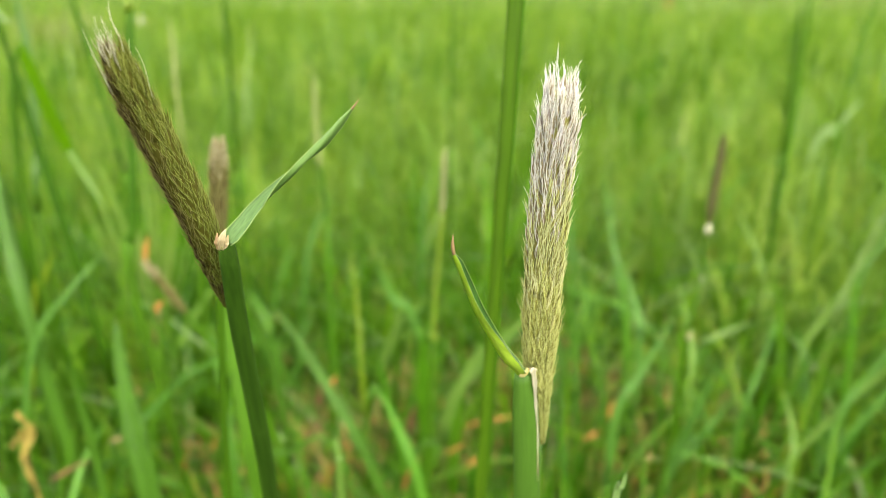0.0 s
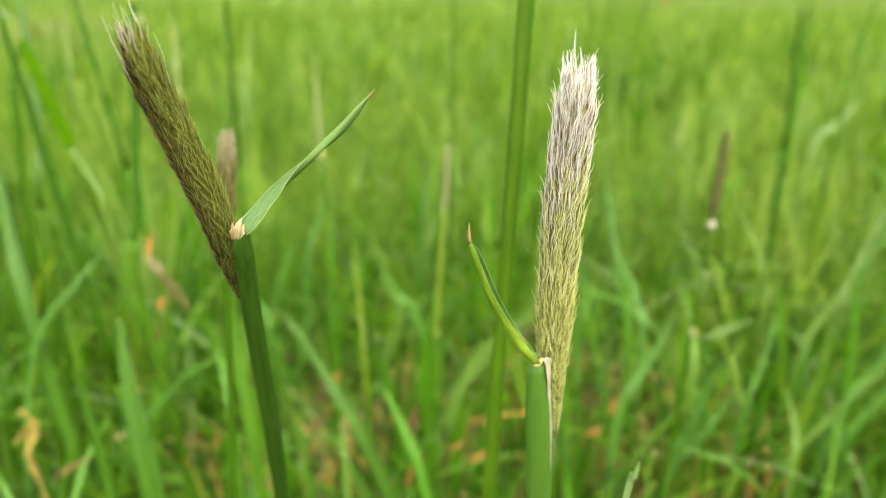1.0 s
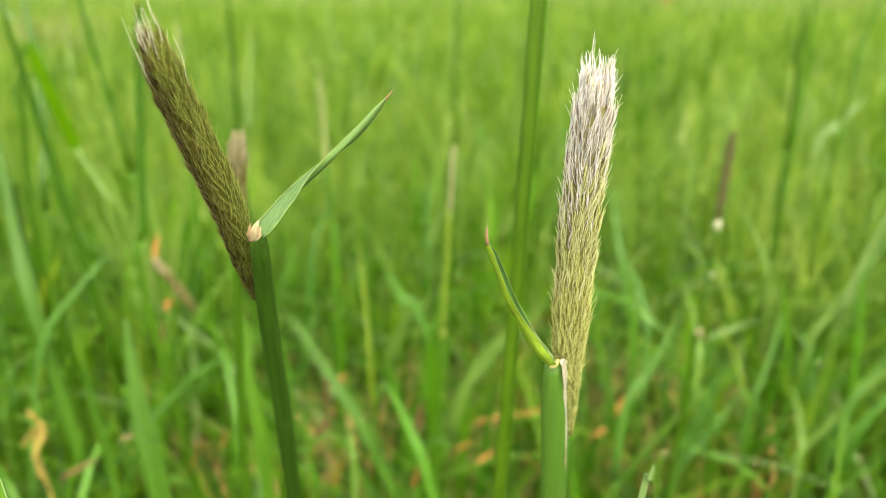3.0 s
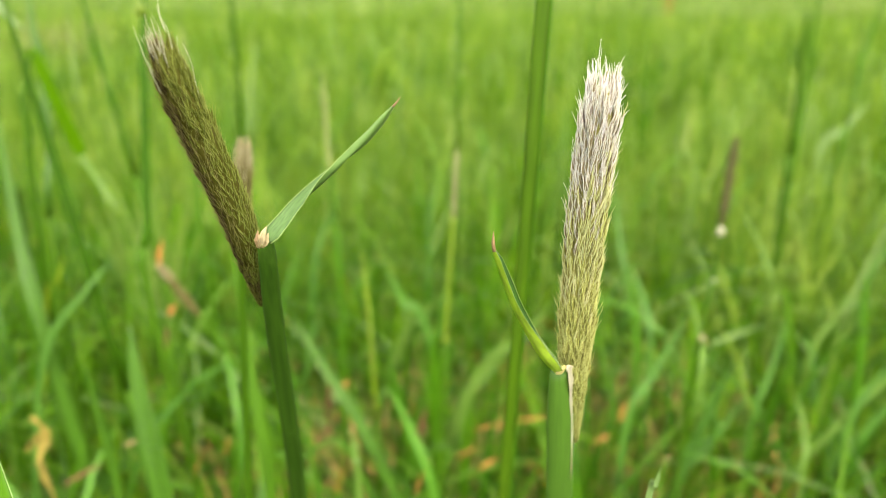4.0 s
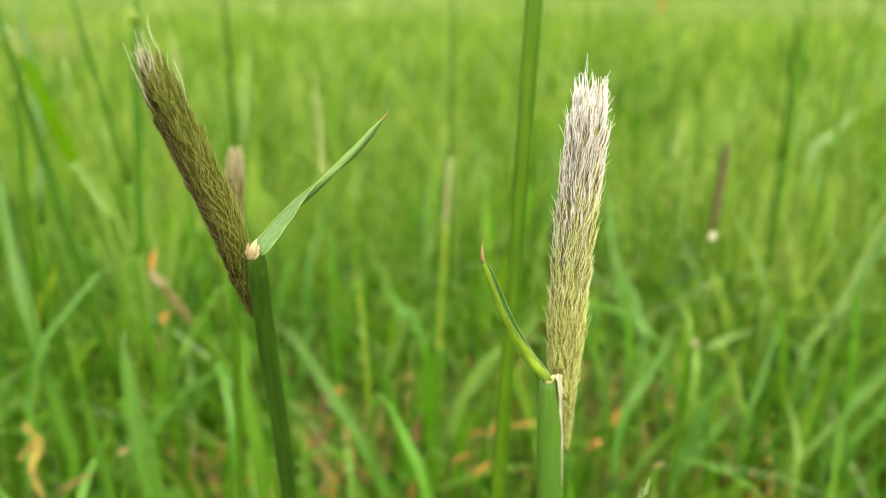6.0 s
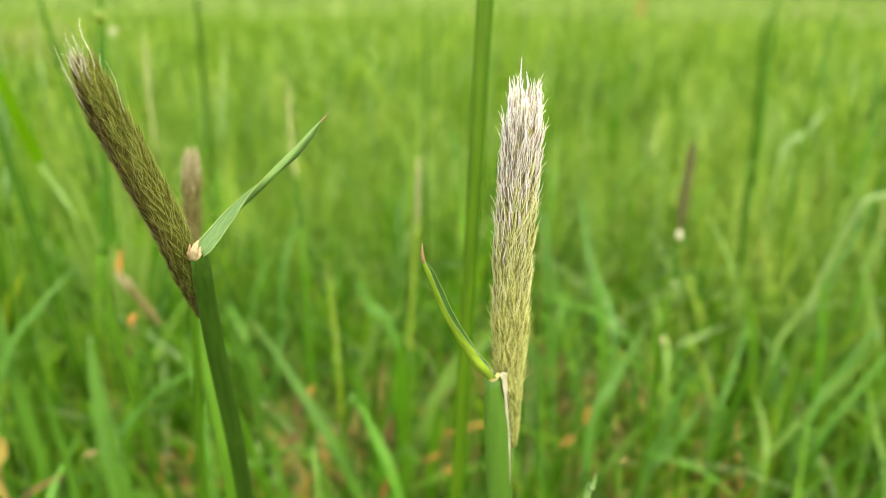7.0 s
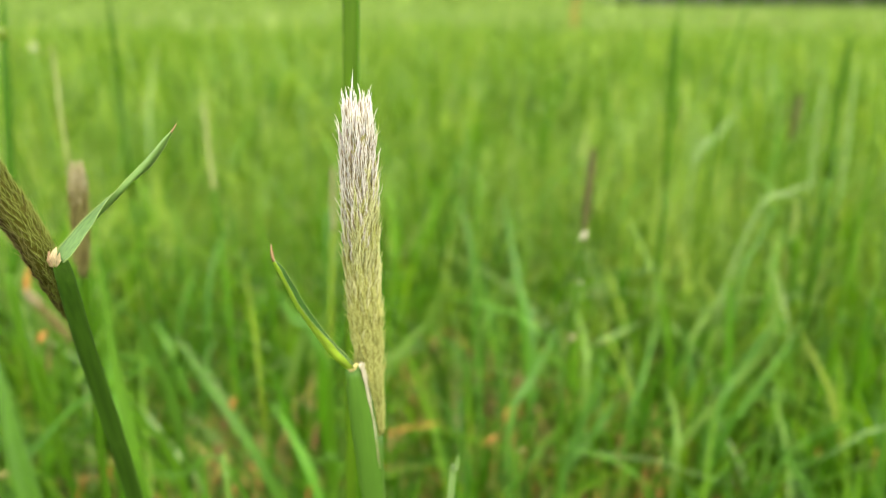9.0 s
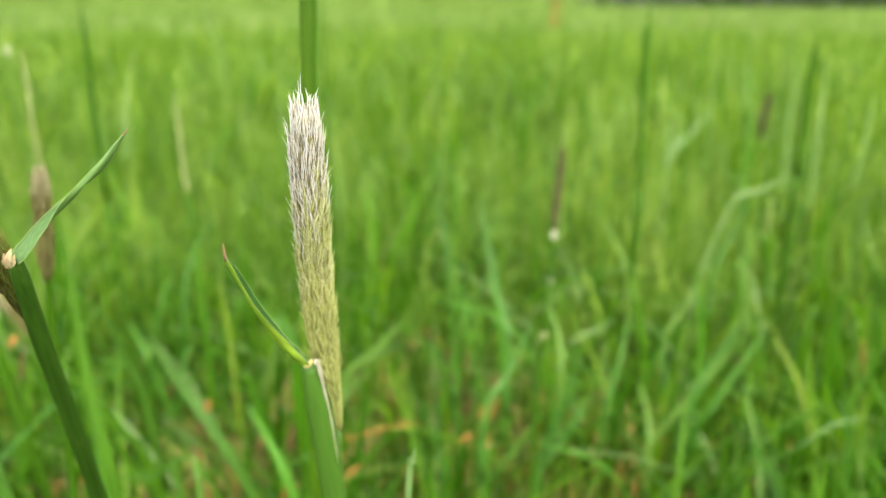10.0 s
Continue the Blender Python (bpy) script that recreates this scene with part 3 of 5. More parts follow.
def build_spike(plant, path, radius, count, bodies, keels, choose, seed, label, separate=300, size=1.0, awn=0.0028, core=None, plumes=0, spread=7, rib=0.00013, hairs=3, wide=0.00036, curl=0.3, side_ribs=1, fill=0.92):
    """The flower spike: a core along a path and spikelets all round it."""
    rng = random.Random(seed)
    fine = even(spline(path, 160), 40)
    geo = Geo()
    tube(geo, fine, lambda s: max(0.0003, radius(s) * fill), 12)
    axis = part("spike", under(plant, geo), core or bodies[1], plant, label)
    kinds = []
    for level in range(len(bodies)):
        row = []
        for k in range(6):
            g = spikelet(rng, 0.0056 * size * rng.uniform(0.9, 1.1), wide * size * rng.uniform(0.85, 1.15), awn * rng.uniform(0.6, 1.4) * (0.75 if level == len(bodies) - 1 else 1), hairs, rib, curl, side_ribs)
            row.append((g, g.mesh("spikelet", [bodies[level], keels[level]])))
        kinds.append(row)
    weights = np.cumsum([max(0.15, radius(i / 199)) for i in range(200)])
    weights = weights / weights[-1]
    placed = []
    for i in range(count):
        s = float(np.searchsorted(weights, (i + 0.5) / count)) / 199
        u = s * (len(fine) - 1)
        k = min(int(u), len(fine) - 2)
        at = fine[k].lerp(fine[k + 1], u - k)
        tangent = (fine[min(k + 2, len(fine) - 1)] - fine[max(k - 1, 0)]).normalized()
        side = tangent.cross(Vector((0, -1, 0.02))).normalized()
        front = side.cross(tangent)
        a = i * 2.39996 + rng.uniform(-0.22, 0.22)
        s = min(1.0, max(0.0, s + rng.uniform(-0.012, 0.012)))
        out = side * math.cos(a) + front * math.sin(a)
        open_angle = radians(rng.gauss(spread, 3.5)) * (1.0 if s < 0.93 else 0.5)
        up = (tangent * math.cos(open_angle) + out * math.sin(open_angle)).normalized()
        across = up.cross(out).normalized()
        back = across.cross(up)
        r = radius(s)
        root = at + out * max(0.0, r * 0.62) - tangent * 0.0022 * size
        m = Matrix.Translation(root) @ Matrix((back, across, up)).transposed().to_4x4() @ Matrix.Rotation(rng.uniform(-0.35, 0.35), 4, "Z") @ Matrix.Rotation(rng.gauss(0, 0.07), 4, "X") @ Matrix.Scale(min(1.0, 0.7 + 2.0 * s), 4)
        placed.append((root.y, m, choose(s, out, rng), rng.randrange(6)))
    placed.sort(key=lambda p: p[0])
    shift = Matrix.Translation(-plant.location)
    for _, m, level, k in placed[:separate]:
        ob = new("spikelet", kinds[level][k][1])
        ob.parent = axis
        ob.matrix_basis = shift @ m
    rest = Geo()
    for _, m, level, k in placed[separate:]:
        rest.add(kinds[level][k][0], shift @ m, 2 * level)
    if rest.v:
        mats = [mat for pair in zip(bodies, keels) for mat in pair]
        tagged(part("spikelets_behind", rest, mats, axis), kind="stuff")
    if plumes:
        geo = Geo()
        for k in range(plumes):
            a = k * 2.4 + rng.uniform(-0.4, 0.4)
            u = len(fine) - 1 - rng.uniform(0, 6)
            at = fine[int(u)]
            tangent = (fine[-1] - fine[-4]).normalized()
            side = tangent.cross(Vector((0, -1, 0.02))).normalized()
            out = side * math.cos(a) + side.cross(tangent) * math.sin(a)
            reach = rng.uniform(0.0055, 0.0105)
            start = at + out * rng.uniform(0.001, 0.0027)
            bend, wave = rng.uniform(-0.16, 0.06), rng.uniform(-0.00025, 0.00025)
            tube(geo, [start + tangent * reach * q + out * reach * (0.1 * q + bend * q * q) + side * wave * math.sin(7 * q) for q in (0, 0.15, 0.3, 0.45, 0.6, 0.75, 0.9, 1)], lambda s: 0.00009 * (1 - 0.75 * s), 3, face=(1, 0.1, 0.01))
        part("plume", under(plant, geo), keels[-1], axis, "long whitish awns at the top")
    return axis


def taper(*stops):
    """A value by position from 0 to 1, straight between stops."""
    xs, ys = zip(*stops)
    return lambda s: float(np.interp(s, xs, ys))


def build_right_foxtail():
    plant = thing("foxtail_plant", (0.026, 0.15, 0), "meadow foxtail with pale cream and lilac flower spike", "grass plant", "foxtail plants")
    stem = Geo()
    tube(stem, spline([(0.026, 0.15, 0), (0.0235, 0.142, 0.15), (0.0213, 0.134, 0.26), (0.0212, 0.1292, 0.309)], 18), taper((0, 0.0013), (1, 0.0009)), 8)
    part("stem", under(plant, stem), MAT_SHEATH_R, plant)
    sheath = Geo()
    tube(sheath, spline([(0.0228, 0.138, 0.2), (0.0207, 0.1325, 0.27), (0.0195, 0.1285, 0.2955), (0.0179, 0.1248, 0.3154), (0.0163, 0.1217, 0.3304)], 24),
         taper((0, 0.0018), (0.55, 0.003), (0.8, 0.0028), (0.92, 0.0023), (1, 0.0017)), 14, 0.62, face=(0.25, -1, 0.1))
    sh = part("leaf_sheath", under(plant, sheath), MAT_SHEATH_R, plant, "swollen green sheath with fine ribs")
    edge = Geo()
    leaf(edge, spline([(0.0212, 0.1262, 0.302), (0.0203, 0.1243, 0.314), (0.0191, 0.1224, 0.3235), (0.0182, 0.1208, 0.3303), (0.0176, 0.1203, 0.3318)], 16),
         lambda s: taper((0, 0.00008), (0.4, 0.00022), (0.8, 0.00055), (0.92, 0.0008), (1, 0.0005))(s) * (1 + 0.25 * math.sin(31 * s)), (0.3, -1, 0.2), fold=lambda s: 0.3 + 0.3 * math.sin(s * 23))
    part("membrane", under(plant, edge), MAT_MEMBRANE, sh, "papery whitish sheath margin")
    collar = Geo()
    tube(collar, spline([(0.0153, 0.1193, 0.3308), (0.0162, 0.1195, 0.3311), (0.0171, 0.1201, 0.332)], 8), taper((0, 0.00025), (0.5, 0.0006), (1, 0.0003)), 10, 0.5)
    part("collar", under(plant, collar), MAT_COLLAR, plant, "pale yellow collar")
    blade = Geo()
    path = spline([(0.0155, 0.1196, 0.331), (0.0124, 0.1186, 0.3348), (0.0094, 0.1178, 0.34), (0.0064, 0.1163, 0.3462), (0.004, 0.115, 0.3528), (0.0026, 0.1139, 0.3572)], 30)
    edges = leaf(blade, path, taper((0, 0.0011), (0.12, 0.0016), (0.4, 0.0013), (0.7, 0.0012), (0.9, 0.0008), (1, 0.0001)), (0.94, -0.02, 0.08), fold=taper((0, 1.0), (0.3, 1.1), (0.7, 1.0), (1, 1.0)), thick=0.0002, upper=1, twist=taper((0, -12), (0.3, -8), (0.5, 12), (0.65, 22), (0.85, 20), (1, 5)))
    # Outer face coloured as lit, inside of the fold coloured as shaded.
    bl = part("leaf_blade", under(plant, blade), [MAT_LEAF_R_LIT, MAT_LEAF_IN_SHADE], plant, "short folded green leaf")
    rim = Geo()
    margins(rim, edges, 0.0001)
    part("leaf_margin", under(plant, rim), MAT_RIM, bl, "thin pale leaf edge")
    tip = Geo()
    tube(tip, spline([(0.00265, 0.1139, 0.3568), (0.0024, 0.1138, 0.3584), (0.0024, 0.1137, 0.3604)], 6), taper((0, 0.0003), (0.5, 0.00032), (1, 0.00005)), 6)
    part("leaf_tip", under(plant, tip), MAT_TIP, bl, "dry reddish tip")
    axis = [(0.0214, 0.1283, 0.3112), (0.0205, 0.1266, 0.3199), (0.0197, 0.125, 0.328), (0.0193, 0.1234, 0.336), (0.019, 0.1219, 0.3437), (0.0188, 0.1204, 0.351), (0.0186, 0.1182, 0.3622), (0.0185, 0.1162, 0.3719), (0.0186, 0.1147, 0.379), (0.0186, 0.1141, 0.3835)]

    def choose(s, out, rng):
        v = s * 4.6 - 1.95 - 0.28 * out.x + rng.gauss(0, 0.3)
        return int(min(3, max(0, round(v))))

    build_spike(plant, axis, taper((0, 0.0003), (0.1, 0.0011), (0.22, 0.0023), (0.36, 0.003), (0.6, 0.0031), (0.8, 0.0029), (0.92, 0.0027), (1, 0.0023)), 1500, R_BODY, R_KEEL, choose, 3, "cream to lilac-white hairy flower spike", awn=0.0021, size=0.84, plumes=22, spread=10, rib=0.000078, hairs=0, wide=0.0004, curl=0.36, fill=0.86)
    rng = random.Random(61)
    down = Geo()
    for _ in range(90):
        foot = Vector((0.0186, 0.1137, 0.381)) + Vector((rng.gauss(0, 0.0007), rng.gauss(-0.0006, 0.0005), rng.uniform(-0.0012, 0.001)))
        end = foot + Vector((rng.gauss(0, 0.0005), rng.gauss(-0.0004, 0.0004), rng.uniform(0.0016, 0.0036)))
        tube(down, spline([foot, foot.lerp(end, 0.5) + Vector((rng.gauss(0, 0.0001), -0.0001, 0)), end], 6), lambda s: 0.0001 * (1 - 0.6 * s), 4, face=(1, 0.1, 0.01))
    part("down", under(plant, down), R_KEEL[3], plant, "white silky down in the crown")
    plant.location.x -= 0.0008


def build_left_foxtail():
    plant = thing("foxtail_plant", (-0.064, 0.255, 0), "meadow foxtail with olive-brown flower spike", "grass plant", "foxtail plants")
    stem = Geo()
    tube(stem, spline([(-0.064, 0.255, 0), (-0.056, 0.222, 0.1), (-0.0484, 0.1839, 0.2), (-0.0447, 0.163, 0.25), (-0.041, 0.142, 0.3), (-0.0394, 0.1285, 0.334), (-0.038, 0.1212, 0.3515), (-0.0377, 0.1192, 0.3572)], 40),
         taper((0, 0.0021), (0.5, 0.002), (0.7, 0.0019), (0.88, 0.0017), (0.96, 0.0014), (1, 0.0011)), 14, 0.85)
    part("leaf_sheath", under(plant, stem), MAT_SHEATH_L, plant, "dark green ribbed sheath round the stalk")
    collar = Geo()
    for pts, wide, slot in (([(-0.0379, 0.1170, 0.3559), (-0.0376, 0.1164, 0.3573), (-0.0372, 0.1161, 0.3585), (-0.0366, 0.1163, 0.3599)], taper((0, 0.0004), (0.35, 0.0007), (0.7, 0.0006), (1, 0.0001)), 0),
                            ([(-0.0374, 0.1168, 0.3563), (-0.0368, 0.1165, 0.3572), (-0.0364, 0.1167, 0.3587)], taper((0, 0.0003), (0.5, 0.0005), (1, 0.0001)), 0),
                            ([(-0.0385, 0.1176, 0.3556), (-0.0384, 0.1168, 0.3571), (-0.0381, 0.1165, 0.3591)], taper((0, 0.0004), (0.5, 0.0006), (1, 0.0001)), 1)):
        leaf(collar, spline(pts, 18), lambda s: wide(s) * (1 + 0.1 * math.sin(25 * s)), (0.1 - 0.5 * slot, -1, 0.25), fold=lambda s: 0.25 + 0.12 * math.sin(17 * s), thick=0.0001, slot=slot)
    co = part("collar", under(plant, collar), [MAT_PAPER, MAT_BLUSH], plant, "whitish and pink papery collar")
    yel = Geo()
    tube(yel, spline([(-0.0382, 0.1172, 0.3561), (-0.0376, 0.1168, 0.3564), (-0.037, 0.1171, 0.3569)], 6), taper((0, 0.0001), (0.5, 0.0003), (1, 0.0001)), 8, 0.6)
    part("collar_rim", under(plant, yel), MAT_COLLAR, co)
    blade = Geo()
    path = spline([(-0.0368, 0.1178, 0.357), (-0.034, 0.1186, 0.3601), (-0.0312, 0.1194, 0.3634), (-0.0253, 0.1196, 0.369), (-0.02, 0.1196, 0.3742), (-0.0147, 0.1189, 0.38035)], 40)
    edges = leaf(blade, path, taper((0, 0.0010), (0.08, 0.0016), (0.3, 0.0014), (0.48, 0.0011), (0.62, 0.0007), (0.78, 0.0009), (0.92, 0.0006), (1, 0.0001)), (-0.45, -0.85, 0.4),
                 fold=taper((0, 0.45), (0.4, 0.6), (0.55, 0.9), (0.8, 0.7), (1, 0.3)), twist=taper((0, -10), (0.42, -5), (0.58, 55), (0.68, 115), (0.8, 145), (1, 160)), thick=0.00018, upper=1)
    bl = part("leaf_blade", under(plant, blade), [MAT_LEAF_L, MAT_LEAF_BLUE], plant, "short bluish-green twisted leaf")
    rim = Geo()
    margins(rim, edges, 0.00012)
    part("leaf_margin", under(plant, rim), MAT_RIM, bl, "thin pale leaf edge")
    tip = Geo()
    tube(tip, spline([(-0.0151, 0.1189, 0.3799), (-0.0145, 0.1188, 0.3806), (-0.0139, 0.1187, 0.3815)], 5), taper((0, 0.00022), (1, 0.00005)), 6)
    part("leaf_tip", under(plant, tip), MAT_TIP, bl, "dry reddish tip")
    axis = [(-0.0422, 0.1303, 0.34), (-0.0424, 0.1267, 0.348), (-0.0423, 0.1231, 0.3552), (-0.043, 0.1196, 0.3627), (-0.0446, 0.1142, 0.3733), (-0.0465, 0.1078, 0.386), (-0.0468, 0.1066, 0.3895)]

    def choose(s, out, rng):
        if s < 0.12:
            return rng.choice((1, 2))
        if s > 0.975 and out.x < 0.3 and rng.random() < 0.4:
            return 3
        # Olive right, brown left: partly pigment, partly side shading put into the colour.
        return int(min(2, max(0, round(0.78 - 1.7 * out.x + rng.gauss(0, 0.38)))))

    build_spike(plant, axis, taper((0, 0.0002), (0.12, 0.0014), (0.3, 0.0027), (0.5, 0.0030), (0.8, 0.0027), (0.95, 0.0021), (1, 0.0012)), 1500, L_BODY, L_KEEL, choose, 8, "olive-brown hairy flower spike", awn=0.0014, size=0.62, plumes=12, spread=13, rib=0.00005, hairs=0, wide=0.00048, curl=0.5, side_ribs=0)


build_right_foxtail()
build_left_foxtail()


# ---- tall stem between the two spikes ----
def build_tall_stem():
    plant = thing("tall_grass_plant", (0.0035, 0.172, 0), "tall smooth mid-green grass stem", "grass stem")
    line = [(0.0035, 0.172, 0), (0.0085, 0.1745, 0.15), (0.0131, 0.178, 0.293), (0.0156, 0.18, 0.371), (0.0182, 0.182, 0.45), (0.0232, 0.186, 0.6)]
    geo = Geo()
    tube(geo, spline(line, 40), taper((0, 0.0018), (0.5, 0.0019), (0.7, 0.0023), (1, 0.002)), 14, 0.6, face=(0.3, -1, 0))
    part("stem", under(plant, geo), MAT_TALL, plant)
    # Strip down the right edge; the light caught there is put into its colour.
    rib = Geo()
    tube(rib, spline([(x + 0.0016, y - 0.0005, z) for x, y, z in line], 24), lambda s: 0.00045, 6)
    part("stem_edge", under(plant, rib), MAT_DARKSTEM, plant, "yellow-green strip for the lit edge of the stem")


build_tall_stem()


# ---- single plants behind ----
BLADES = "meadow grass blades"


def grass_blade(mat, width, label, *points, fold=0.35, face=(0.15, -1, 0.25), blunt=False, foot=0.7, leg=None):
    """A shoot with one long leaf, from its tip down to the foot, and the sheath round its base."""
    ob = thing("grass_shoot", points[-1], label, "grass", BLADES)
    shape = taper((0, 0.7), (0.1, 1), (1, 1)) if blunt else taper((0, 0.04), (0.12, 0.5), (0.35, 0.95), (0.5, 1), (1, foot))
    slim = taper((0, 1), (leg, 1), (leg + 0.08, 0.2), (1, 0.2)) if leg else taper((0, 1), (1, 1))
    path = spline(points, 24)
    geo = Geo()
    leaf(geo, path[:19], lambda s: width * shape(s * 0.78) * slim(s), face, fold)
    part("blade", under(ob, geo), mat, ob)
    geo = Geo()
    tube(geo, path[18:], taper((0, width * foot), (1, width * 0.4)), 8, 0.6)
    part("sheath", under(ob, geo), MAT_DARKSTEM, ob)
    return ob


def grass_stem(mat, radius, label, *points, tip=0.6):
    """A shoot that is a bare stalk, with a node on it."""
    ob = thing("grass_shoot", points[-1], label, "grass", "meadow grass stalks")
    path = spline(points, 24)
    geo = Geo()
    tube(geo, path[:17], taper((0, radius * tip * 0.3), (0.08, radius * tip), (0.3, radius), (1, radius)), 8)
    part("upper_stem", under(ob, geo), mat, ob)
    geo = Geo()
    tube(geo, path[16:], taper((0, radius * 1.15), (0.1, radius), (1, radius * 1.1)), 8)
    part("lower_stem", under(ob, geo), MAT_DARKSTEM, ob)
    return ob


def small_foxtail(label, spike_pts, stem_pts, radius, count, seed, bodies, keels, awn=0.001, crown=1.1):
    plant = thing("foxtail_plant", stem_pts[-1], label, "grass plant", "foxtail plants")
    build_spike(plant, spike_pts, taper((0, 0.4 * radius), (0.2, radius), (0.8, radius), (1, 0.5 * radius)), count, bodies, keels, lambda s, out, rng: 2 if s > crown + rng.gauss(0, 0.05) else rng.choice((0, 0, 1)), seed, "slender brown flower spike", separate=count, awn=awn, size=0.75, rib=0.00009)
    geo = Geo()
    tube(geo, spline(stem_pts, 20), taper((0, 0.0008), (0.3, 0.0012), (1, 0.0015)), 8)
    part("stem", under(plant, geo), MAT_DARKSTEM, plant)
    return plant


def knob(plant, name, at, r, mat, label):
    geo = Geo()
    tube(geo, spline([(at[0], at[1], at[2] - r * 1.5), at, (at[0] + r * 0.3, at[1], at[2] + r * 1.5)], 9), lambda s: r * max(0.15, math.sin(math.pi * (0.05 + 0.9 * s))), 8)
    part(name, under(plant, geo), mat, plant, label)


small_foxtail("small foxtail with short brown spike", [(-0.0655, 0.199, 0.3245), (-0.0636, 0.198, 0.34), (-0.0616, 0.197, 0.3565)],
              [(-0.0652, 0.199, 0.327), (-0.0675, 0.2012, 0.303), (-0.073, 0.205, 0.2), (-0.077, 0.21, 0)], 0.0022, 260, 31, SOFT_BODY, SOFT_KEEL, crown=0.74)
_m = small_foxtail("young foxtail with dark slender spike and white fluff", [(0.1422, 0.373, 0.277), (0.1455, 0.38, 0.3), (0.149, 0.387, 0.3225)],
                   [(0.142, 0.373, 0.278), (0.1405, 0.369, 0.25), (0.1355, 0.362, 0.21), (0.13, 0.36, 0)], 0.0024, 150, 32, DARK_BODY, DARK_KEEL)
knob(_m, "fluff", (0.142, 0.372, 0.2752), 0.0022, MAT_WHITE, "white fluffy tuft")
knob(_m, "fluff", (0.1405, 0.3685, 0.2485), 0.0013, MAT_WHITE, "small white tuft")
knob(_m, "bud", (0.136, 0.361, 0.217), 0.0018, MAT_PINK, "pinkish dry leaf base")
small_foxtail("drooping young foxtail with pale brown spike", [(-0.133, 0.343, 0.236), (-0.141, 0.342, 0.25), (-0.149, 0.341, 0.264)],
              [(-0.133, 0.343, 0.237), (-0.124, 0.343, 0.2215), (-0.1135, 0.342, 0.203), (-0.104, 0.34, 0.182), (-0.095, 0.338, 0.13), (-0.09, 0.336, 0)], 0.0019, 150, 33, SOFT_BODY, SOFT_KEEL, crown=0.74)
small_foxtail("far young foxtail with dark slender spike", [(0.3955, 0.5960, 0.2860), (0.4000, 0.6000, 0.3060), (0.4045, 0.6050, 0.3260)],
              [(0.3955, 0.5960, 0.2860), (0.3900, 0.5900, 0.2200), (0.3800, 0.5800, 0)], 0.0028, 120, 34, DARK_BODY, DARK_KEEL)


def build_seed_stalk():
    plant = thing("seed_stalk", (-0.52, 1.33, 0), "thin pale stalk with a whitish seed head", "grass plant")
    geo = Geo()
    tube(geo, spline([(-0.52, 1.33, 0), (-0.533, 1.334, 0.2), (-0.5345, 1.3356, 0.318)], 14), taper((0, 0.003), (1, 0.0022)), 8)
    part("stem", under(plant, geo), MAT_PALE, plant)
    knob(plant, "seed_head", (-0.5345, 1.3356, 0.322), 0.0055, MAT_WHITE, "whitish seed head")


build_seed_stalk()


def build_pale_shoot():
    plant = thing("pale_grass_shoot", (-0.012, 0.375, 0), "slender shoot with pinkish tip and yellow-green stalk", "grass plant")
    for name, pts, r, mat, lab in (
        ("bud", [(0.0008, 0.4125, 0.309), (0, 0.41, 0.302), (-0.001, 0.406, 0.27)], taper((0, 0.0003), (0.2, 0.001), (1, 0.0012)), MAT_PINK, "pinkish straw-coloured closed bud"),
        ("stalk", [(-0.001, 0.406, 0.271), (-0.003, 0.398, 0.24), (-0.005, 0.388, 0.201)], taper((0, 0.0012), (1, 0.0011)), MAT_YELLOW, "yellow-green stalk"),
        ("lower_stem", [(-0.005, 0.388, 0.202), (-0.008, 0.38, 0.1), (-0.012, 0.375, 0)], taper((0, 0.0017), (1, 0.002)), MAT_DARKSTEM, "green lower stem"),
    ):
        geo = Geo()
        tube(geo, spline(pts, 14), r, 8)
        part(name, under(plant, geo), mat, plant, lab)
    knob(plant, "node", (-0.005, 0.387, 0.201), 0.0022, MAT_YELLOW, "pale yellow node")


build_pale_shoot()

grass_stem(MAT_STRAW, 0.0017, "pale pinkish dry grass stalk", (-0.0895, 0.505, 0.345), (-0.0868, 0.494, 0.297), (-0.0803, 0.4765, 0.248), tip=0.3)
grass_stem(MAT_STRAW, 0.0015, "thin pale straw-coloured grass stalk", (-0.1830, 0.5050, 0.3740), (-0.1808, 0.5000, 0.3472), (-0.1780, 0.4900, 0.3000), (-0.1700, 0.4800, 0.0000), tip=0.3)
grass_stem(MAT_BLADE, 0.0018, "green stalk under a dry top", (-0.0803, 0.4765, 0.25), (-0.078, 0.465, 0.18), (-0.075, 0.455, 0))
grass_blade(MAT_GLINT, 0.006, "pale broad grass blade leaning aside", (0.4305, 0.7600, 0.2905), (0.4081, 0.7600, 0.2612), (0.3874, 0.7600, 0.2331), (0.3850, 0.7500, 0.1000), (0.3800, 0.7500, 0.0000), foot=0.2, leg=0.6)
grass_blade(MAT_GLINT, 0.0026, "pale grass blade bent flat over the sward", (0.2369, 0.5000, 0.1597), (0.2132, 0.5000, 0.1495), (0.1862, 0.5000, 0.1357), (0.1660, 0.5250, 0.1000), (0.1600, 0.5500, 0.0000), foot=0.25, leg=0.42)
grass_blade(MAT_PALE, 0.0031, "long pale grass blade arching sideways", (0.3031, 0.4200, 0.1868), (0.2832, 0.4200, 0.1582), (0.2600, 0.4150, 0.1355), (0.2395, 0.4100, 0.1125), (0.2215, 0.4050, 0.0842), (0.2000, 0.4100, 0.0000))
_s = grass_stem(MAT_DEEP, 0.0024, "upright dark green stalk with a pale node", (-0.1703, 0.4200, 0.4020), (-0.1674, 0.4000, 0.3624), (-0.1662, 0.3850, 0.3200), (-0.1647, 0.3700, 0.2774), (-0.1646, 0.3600, 0.2291), (-0.1300, 0.3500, 0.0000))
